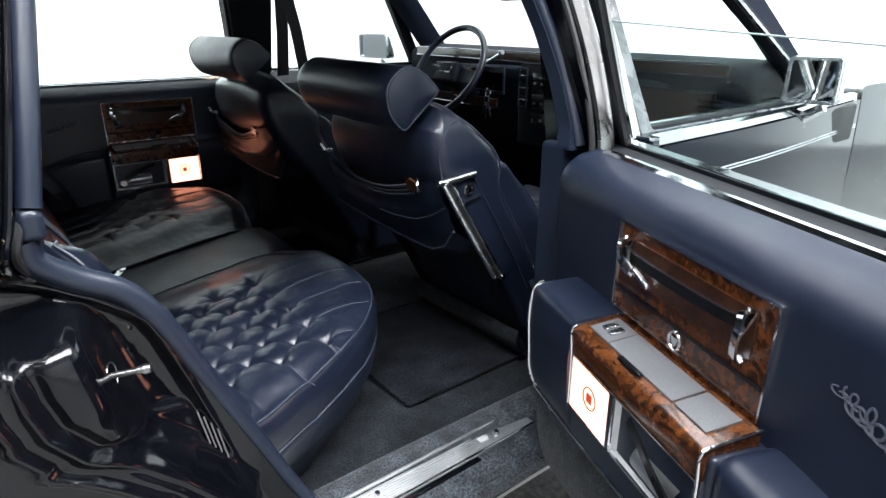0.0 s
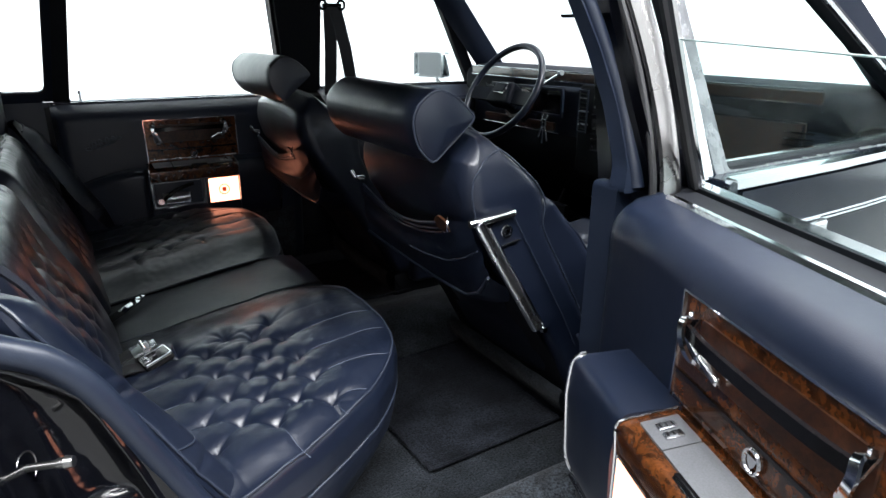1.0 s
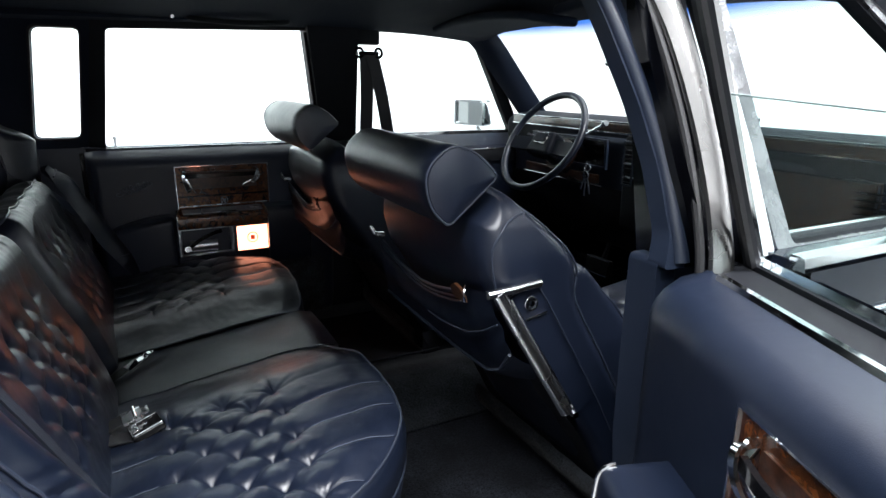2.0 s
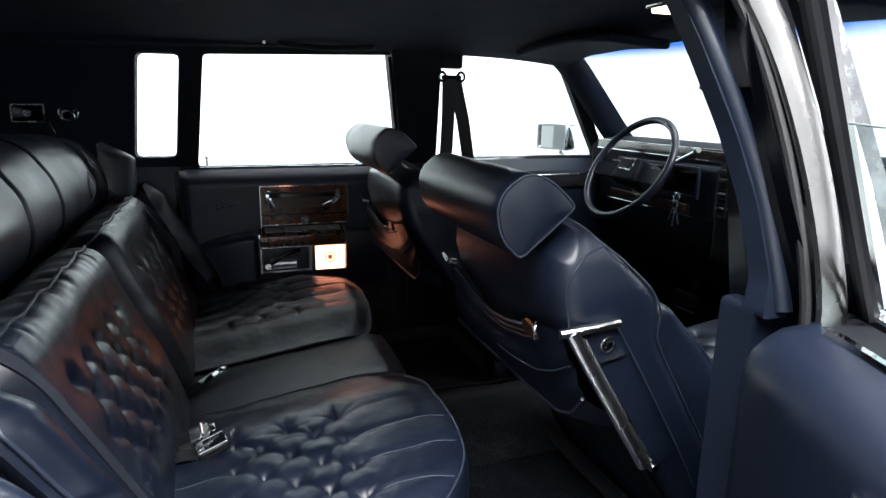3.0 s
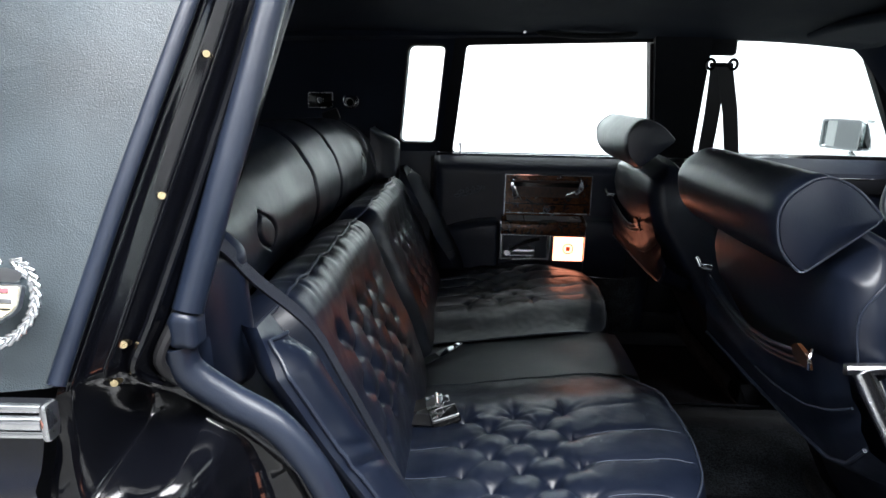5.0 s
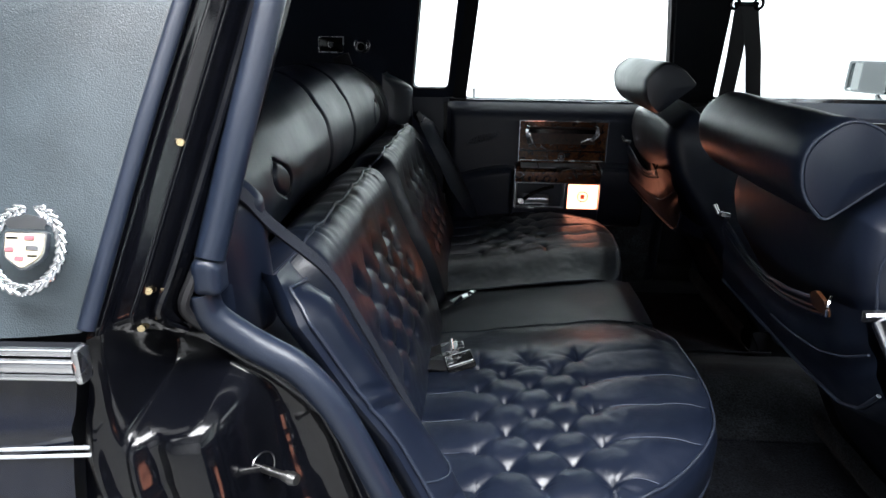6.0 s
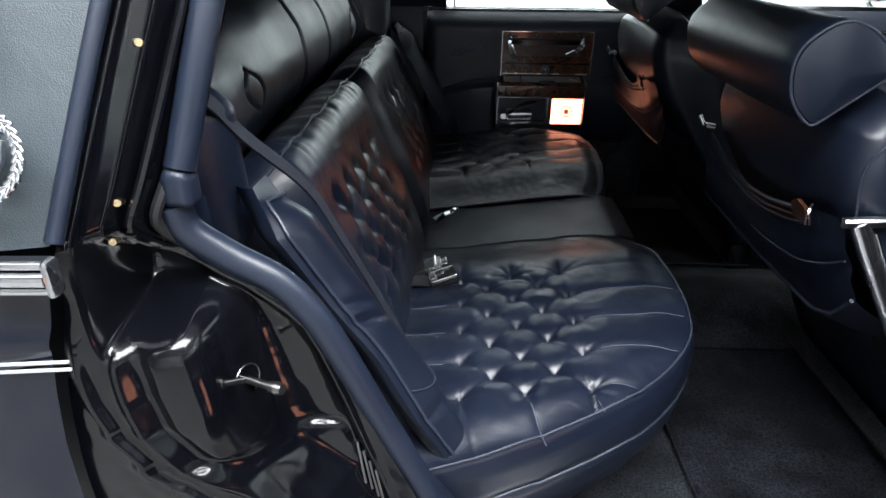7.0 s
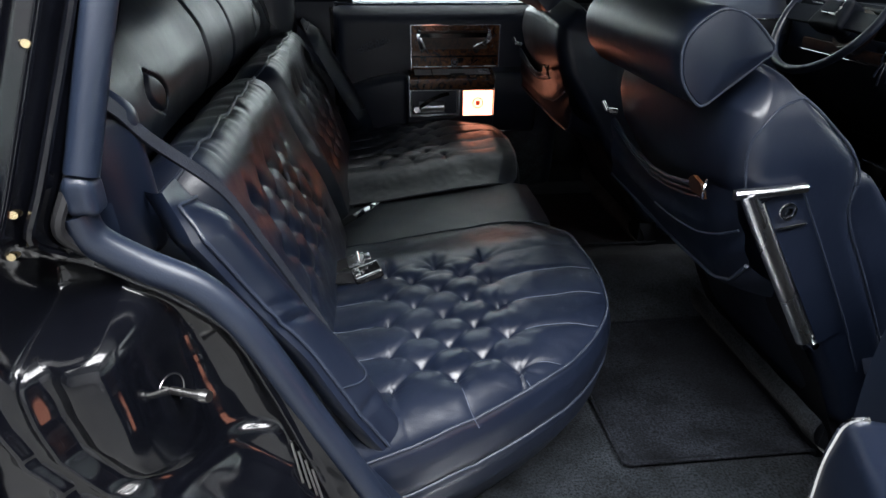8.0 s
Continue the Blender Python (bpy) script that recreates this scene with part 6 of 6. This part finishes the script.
def wheel_block(sa, sb, sd, r, ca, cb, cd, taper=0.0):
    f = soft_box(sa, sb, sd, r, 3, 4)
    return [W(ca + x * (1 - taper * (y / sb)), cb + y, cd + z) for x, y, z in f[0]], f[1]
part("hub", wheel_block(0.120, 0.090, 0.060, 0.014, 0, -0.005, -0.022, 0.3), DASHVINYL, wheel, "square padded hub")
part("hub_rim", wheel_block(0.062, 0.042, 0.006, 0.002, 0, 0.008, 0.010), STEEL, wheel)
part("hub_plate", wheel_block(0.056, 0.036, 0.008, 0.003, 0, 0.008, 0.0115), DASHVINYL, wheel, "dark hub plate in a thin bright rim")
for sg in (-1, 1):
    part("spoke", sweep([W(sg * 0.04, -0.008, -0.020), W(sg * 0.11, -0.012, -0.016), W(sg * 0.184, -0.02, 0)], [(-0.026, -0.008), (-0.026, 0.006), (0.026, 0.006), (0.026, -0.008)], up=axis), DASHVINYL, wheel)
column = thing("steering_column", "dark steering column with stalk, ring and hanging keys", "steering column")
part("column_cover", joined(rod(wc - axis * 0.04, wc - axis * 0.26, 0.045, 0.055, 24)), PLASTIC, column)
part("column_collar", rod(wc - axis * 0.09, wc - axis * 0.12, 0.060, 0.060, 24), WALNUT, column)
part("gear_lever", joined(rod((1.60, 0.30, 0.99), (1.585, 0.165, 1.045), 0.005), rod((1.585, 0.165, 1.045), (1.582, 0.150, 1.050), 0.011, 0.009)), CHROME, column, "gear lever with pale knob")
part("turn_stalk", rod((1.60, 0.42, 0.96), (1.56, 0.56, 0.985), 0.004), CHROME, column)
part("ignition_lock", rod((1.64, 0.255, 0.905), (1.615, 0.240, 0.905), 0.014), CHROME, column, "chrome ignition lock")
keys = thing("car_keys", "bunch of metal keys hanging from the ignition", "keys")
part("key", box(1.596, 0.230, 0.905, 0.034, 0.004, 0.022, 0.001), CHROME, keys)
ring = [(1.582 + 0.004 * math.sin(k), 0.228 + 0.014 * math.cos(k * math.pi / 8), 0.894 + 0.014 * math.sin(k * math.pi / 8)) for k in range(16)]
part("key_ring", sweep(ring, circle(0.0016, 6), up=(1, 0, 0), closed=True), CHROME, keys)
for lean, long in ((-0.30, 0.058), (0.05, 0.066), (0.34, 0.050)):
    m = Matrix.Translation((1.580, 0.228, 0.882)) @ Matrix.Rotation(lean, 4, "X")
    part("key", joined(box(0, 0, -0.012, 0.004, 0.022, 0.024, 0.002, 2, m), box(0, 0, -0.022 - long / 2, 0.003, 0.009, long, 0.001, 1, m)), CHROME, keys)

pedal = thing("brake_pedal", "wide rubber brake pedal with bright rim", "pedal")
part("pedal_pad", box(1.74, 0.30, 0.50, 0.03, 0.12, 0.06, 0.008), RUBBER, pedal)
part("pedal_rim", tube([(1.722, 0.24, 0.47), (1.722, 0.36, 0.47), (1.730, 0.36, 0.53), (1.730, 0.24, 0.53), (1.722, 0.24, 0.47)], 0.003, 6, 1), CHROME, pedal)
part("pedal_arm", rod((1.755, 0.30, 0.52), (1.86, 0.30, 0.75), 0.009), BLACKTRIM, pedal)

# inside mirror, visors and dome lamp
mirror = thing("inside_mirror", "rectangular inside mirror in dark frame on windscreen", "mirror")
part("mirror_shell", soft_box(0.025, 0.22, 0.072, 0.010, 2, 3, lambda x, y, z: (1.515 + x + 0.12 * y, 0.0 + y, 1.262 + z)), DIALBLACK, mirror)
part("mirror_face", slab(round_poly([(-0.099, -0.026), (0.099, -0.026), (0.099, 0.026), (-0.099, 0.026)], 0.008, 3), 0.002, lambda y, z, d: (1.501 - d + 0.12 * y, y, 1.262 + z)), MIRROR, mirror)
part("mirror_arm", rod((1.53, 0, 1.28), (1.545, 0, 1.345), 0.006), CHROME, mirror)
for s in (-1, 1):
    visor = thing("sun_visor", "padded dark sun visor folded up under the roof", "sun visor", group="sun visors")
    part("visor_pad", soft_box(0.20, 0.56, 0.026, 0.012, 6, 3, lambda x, y, z: (1.275 + x, s * (0.345 + y), 1.364 + z - 0.06 * x - 0.012 * (y / 0.25) ** 2)), HEADLINER, visor)
    part("visor_rod", rod((1.36, s * 0.60, 1.350), (1.365, s * 0.12, 1.356), 0.005), CHROME, visor)
lamp = thing("dome_lamp", "lit roof lamp with chrome frame beside the visor", "lamp")
part("lamp_base", soft_box(0.10, 0.07, 0.022, 0.008, 2, 3, lambda x, y, z: (1.10 + x, -0.27 + y, 1.386 + z)), CHROME, lamp)
part("lamp_lens", soft_box(0.08, 0.05, 0.012, 0.005, 2, 3, lambda x, y, z: (1.10 + x, -0.27 + y, 1.373 + z)), DOMEGLOW, lamp, "warm lit lens")

# left side fittings
for (x, z) in ((-0.347, 1.134),):
    light = thing("reading_lamp_switch", "small dark switch plate with button on sail panel", "switch")
    part("switch_plate", box(x, side_y(z) - 0.006, z, 0.085, 0.010, 0.050, 0.003), DIALBLACK, light)
    part("plate_rim", slab(resampled([(x - 0.044, z - 0.027), (x + 0.044, z - 0.027), (x + 0.044, z + 0.027), (x - 0.044, z + 0.027)], 24), 0.004, lambda a, b, d: (a, side_y(z) - 0.010 - d, b), resampled([(x - 0.041, z - 0.024), (x + 0.041, z - 0.024), (x + 0.041, z + 0.024), (x - 0.041, z + 0.024)], 24)), STEEL, light)
    part("switch_button", rod((x, side_y(z) - 0.010, z), (x, side_y(z) - 0.020, z), 0.010), STEEL, light)
light = thing("reading_lamp", "small chrome swivel reading lamp on sail panel", "lamp")
part("lamp_ball", rod((-0.241, side_y(1.134) + 0.004, 1.134), (-0.241, side_y(1.134) - 0.030, 1.128), 0.022, 0.017, 20), CHROME, light)
ring = [(-0.241 + 0.026 * math.cos(k * math.pi / 10), side_y(1.134) - 0.004, 1.134 + 0.026 * math.sin(k * math.pi / 10)) for k in range(20)]
part("lamp_ring", sweep(ring, circle(0.004, 8), up=(0, 1, 0), closed=True), CHROME, light)
part("lamp_bulb", rod((-0.241, side_y(1.134) - 0.030, 1.128), (-0.241, side_y(1.134) - 0.034, 1.127), 0.012, 0.011, 16), DIALBLACK, light)
hook = thing("coat_hook_rail", "dark grab handle with chrome hook under roof rail", "grab handle")
part("hook", rod((0.337, 0.66, 1.360), (0.337, 0.635, 1.352), 0.007, 0.005), CHROME, hook)
part("handle", tube([(0.38, 0.668, 1.362), (0.40, 0.640, 1.350), (0.53, 0.635, 1.343), (0.66, 0.640, 1.350), (0.68, 0.668, 1.364)], 0.009, 8, 6), BLACKTRIM, hook)
part("handle_bead", tube([(0.395, 0.630, 1.362), (0.44, 0.626, 1.358)], 0.002, 6, 1), CHROME, hook)

# front belt on the left pillar
belt = thing("front_seat_belt", "black webbing belt hanging in two runs from pillar anchor", "seat belt")
yb = side_y(1.28) - 0.050
part("belt_anchor", soft_box(0.10, 0.030, 0.075, 0.012, 2, 3, lambda x, y, z: (0.965 + x, yb + 0.02 + y, 1.335 + z)), BLACKTRIM, belt)
for dx in (-0.034, 0.036):
    ring = [(0.965 + dx + 0.013 * math.cos(k * math.pi / 8), yb - 0.008, 1.270 + 0.015 * math.sin(k * math.pi / 8)) for k in range(16)]
    part("belt_eye", sweep(ring, circle(0.005, 8), up=(0, 1, 0), closed=True), DIALBLACK, belt)
part("belt_bar", rod((0.93, yb - 0.008, 1.268), (1.0, yb - 0.008, 1.268), 0.007), DIALBLACK, belt)
for x0, x1 in ((0.955, 0.975), (0.975, 1.070)):
    part("webbing", sweep([(x0, yb - 0.010, 1.265), ((x0 + x1) / 2, yb + 0.02, 1.12), (x1, yb + 0.07, 0.955)], [(-0.024, -0.001), (-0.024, 0.001), (0.024, 0.001), (0.024, -0.001)], up=(0, 1, 0)), RUBBER, belt)


# ---- front doors ----
def front_door(s):
    door = thing("front_door", "closed front door with bright mouldings, pinstripe and chrome handle" if s < 0 else "closed front door with navy padded sill", "car door", group="front doors")
    def Y(f):
        if isinstance(f, bmesh.types.BMesh):
            for v in f.verts:
                v.co.y = s * v.co.y
            return f
        return [(x, s * y, z) for x, y, z in f[0]], f[1]
    def body(x):
        return 0.985 - 0.05 * smooth(x, 1.2, 2.2)
    part("door_skin", Y(grid_shape(24, 16, lambda u, v: (0.90 + 1.05 * u, body(0.90 + 1.05 * u) + 0.010 * math.sin(math.pi * v), 0.30 + 0.655 * v))), BODYBLUE, door, "dark navy painted skin")
    part("door_trim", Y(grid_shape(20, 16, lambda u, v: (0.95 + 0.90 * u, 0.760 + 0.09 * smooth(v, 0.90, 1.0) ** 2, 0.32 + 0.645 * v))), VINYL, door, "navy vinyl trim")
    part("belt_core", Y(box(1.40, 0.90, 0.90, 0.98, 0.12, 0.10, 0.01)), RUBBER, door)
    part("belt_strip", Y(sweep([(x, body(x) - 0.02, 0.962) for x in (0.90, 1.2, 1.5, 1.95)], [(-0.012, -0.010), (-0.010, 0.008), (0.008, 0.010), (0.014, -0.010)])), CHROME, door, "bright upper moulding")
    part("belt_band", Y(sweep([(x, body(x) - 0.06, 0.962) for x in (0.90, 1.2, 1.5, 1.90)], [(-0.03, -0.010), (-0.03, 0.004), (0.03, 0.004), (0.03, -0.010)])), BODYBLUE, door)
    part("belt_strip", Y(sweep([(x, body(x) - 0.095, 0.968) for x in (0.90, 1.2, 1.5, 1.86)], [(-0.006, -0.010), (-0.005, 0.008), (0.005, 0.008), (0.007, -0.010)])), CHROME, door)
    for z in (0.886, 0.8795):
        part("pinstripe", Y(sweep([(x, body(x) + 0.0015 + 0.010 * math.sin(math.pi * (z - 0.30) / 0.655), z) for x in np.linspace(0.90, 1.94, 9)], [(-0.001, -0.0011), (-0.001, 0.0011), (0.0012, 0.0011), (0.0012, -0.0011)])), PINLINE, door)
    handle = part("door_handle", Y(soft_box(0.165, 0.022, 0.030, 0.008, 3, 3, lambda x, y, z: (1.05 + x, body(1.05) + 0.012 + y - 0.35 * x * x, 0.870 + z))), CHROME, door, "chrome pull handle")
    part("handle_pad", Y(soft_box(0.10, 0.006, 0.016, 0.0025, 2, 3, lambda x, y, z: (1.04 + x, body(1.05) + 0.0235 + y, 0.870 + z))), DIALBLACK, handle)
    # window frame and glass
    inner = [(1.72, 0.972), (0.962, 0.972), (0.945, 1.348), (1.24, 1.348)] if s < 0 else [(1.69, 0.972), (0.975, 0.972), (0.935, 1.348), (1.395, 1.348)]
    outer = [(1.79, 0.955), (0.930, 0.955), (0.905, 1.372), (1.27, 1.372)] if s < 0 else [(1.76, 0.955), (0.945, 0.955), (0.92, 1.372), (1.425, 1.372)]
    part("window_frame", Y(slab(four_sided(outer, 0.012), 0.030, lambda x, z, d: (x, side_y(z) - 0.010 + d, z), four_sided(inner, 0.016))), BLACKTRIM, door)
    if s < 0:
        part("frame_bright", Y(slab(four_sided([(1.75, 0.962), (0.924, 0.962), (0.920, 1.366), (1.255, 1.364)], 0.012), 0.006, lambda x, z, d: (x, side_y(z) + 0.021 + d, z), four_sided([(1.73, 0.968), (0.958, 0.968), (0.945, 1.352), (1.245, 1.352)], 0.014))), STEEL, door, "satin metal window surround")
        part("pillar_plate", Y(slab(round_poly([(0.868, 0.962), (0.914, 0.962), (0.922, 1.10), (0.918, 1.20), (0.905, 1.36), (0.885, 1.36), (0.905, 1.20), (0.892, 1.10)], 0.004, 3), 0.012, lambda x, z, d: (x, side_y(z) + 0.018 + d, z))), PALEPLATE, door, "pale satin pillar plate")
    g = [(1.73, 0.96), (0.955, 0.96), (0.94, 1.355), (1.245, 1.355)] if s < 0 else [(1.70, 0.96), (0.965, 0.96), (0.93, 1.355), (1.40, 1.355)]
    pane = part("window_pane", Y(slab(four_sided(g, 0.01), 0.004, lambda x, z, d: (x, side_y(z) + d, z))), GLASS, door)
    pane.visible_shadow = False
    part("trim_band", Y(box(1.42, 0.752, 0.885, 0.60, 0.012, 0.05, 0.003)), BLACKTRIM, door)
    part("trim_bead", Y(sweep([(1.12, 0.744, 0.912), (1.72, 0.744, 0.912)], circle(0.0022, 6))), CHROME, door)
    # outside mirror
    m = thing("outside_mirror", "chrome outside mirror with rectangular glass on front door", "mirror", group="outside mirrors")
    turn = Matrix.Translation((1.575, 1.020, 1.043) if s > 0 else (1.495, 0.985, 1.037)) @ Matrix.Rotation(radians(15 if s > 0 else -7), 4, "Z")
    def M(f):
        return [(q.x, s * q.y, q.z) for q in (turn @ Vector((x, y * wide, z * tall)) for x, y, z in f[0])], f[1]
    tall, wide = (0.98, 1.28) if s > 0 else (0.92, 0.80)
    part("mirror_shell", M(soft_box(0.105, 0.142, 0.116, 0.016, 5, 5, lambda x, y, z: (x + 0.035, y * (1 - 0.35 * max(0, x) / 0.05), z * (1 - 0.30 * max(0, x) / 0.05)))), CHROME, m, "polished chrome shell")
    part("mirror_glass", M(slab(round_poly([(-0.062, -0.049), (0.062, -0.049), (0.062, 0.049), (-0.062, 0.049)], 0.010, 4), 0.003, lambda y, z, d: (-0.0185 - d + (0.07 * y if s > 0 else 0.0), y, z))), MIRROR, m, "mirror glass")
    part("mirror_rim", M(slab(four_sided([(-0.069, -0.056), (0.069, -0.056), (0.069, 0.056), (-0.069, 0.056)], 0.013), 0.009, lambda y, z, d: (-0.0165 - d, y, z), four_sided([(-0.061, -0.048), (0.061, -0.048), (0.061, 0.048), (-0.061, 0.048)], 0.010))), SATIN, m, "bright rim")
    fx = 1.60 if s > 0 else 1.515
    part("mirror_foot", Y(joined(rod((fx, 0.955, 0.940), (fx, 1.01, 0.975), 0.016, 0.011), rod((fx, 0.94, 0.930), (fx, 0.968, 0.942), 0.028, 0.018))), CHROME, m, "chrome stalk")


front_door(-1)
front_door(1)
part("front_wing", grid_shape(16, 12, lambda u, v: (1.965 + 1.45 * u, -(0.938 - 0.03 * u + 0.01 * math.sin(math.pi * v)), 0.45 + 0.54 * v)), BODYBLUE, car, "dark navy front wing")
part("front_wing", grid_shape(16, 12, lambda u, v: (1.965 + 1.45 * u, 0.938 - 0.03 * u + 0.01 * math.sin(math.pi * v), 0.45 + 0.54 * v)), BODYBLUE, car)
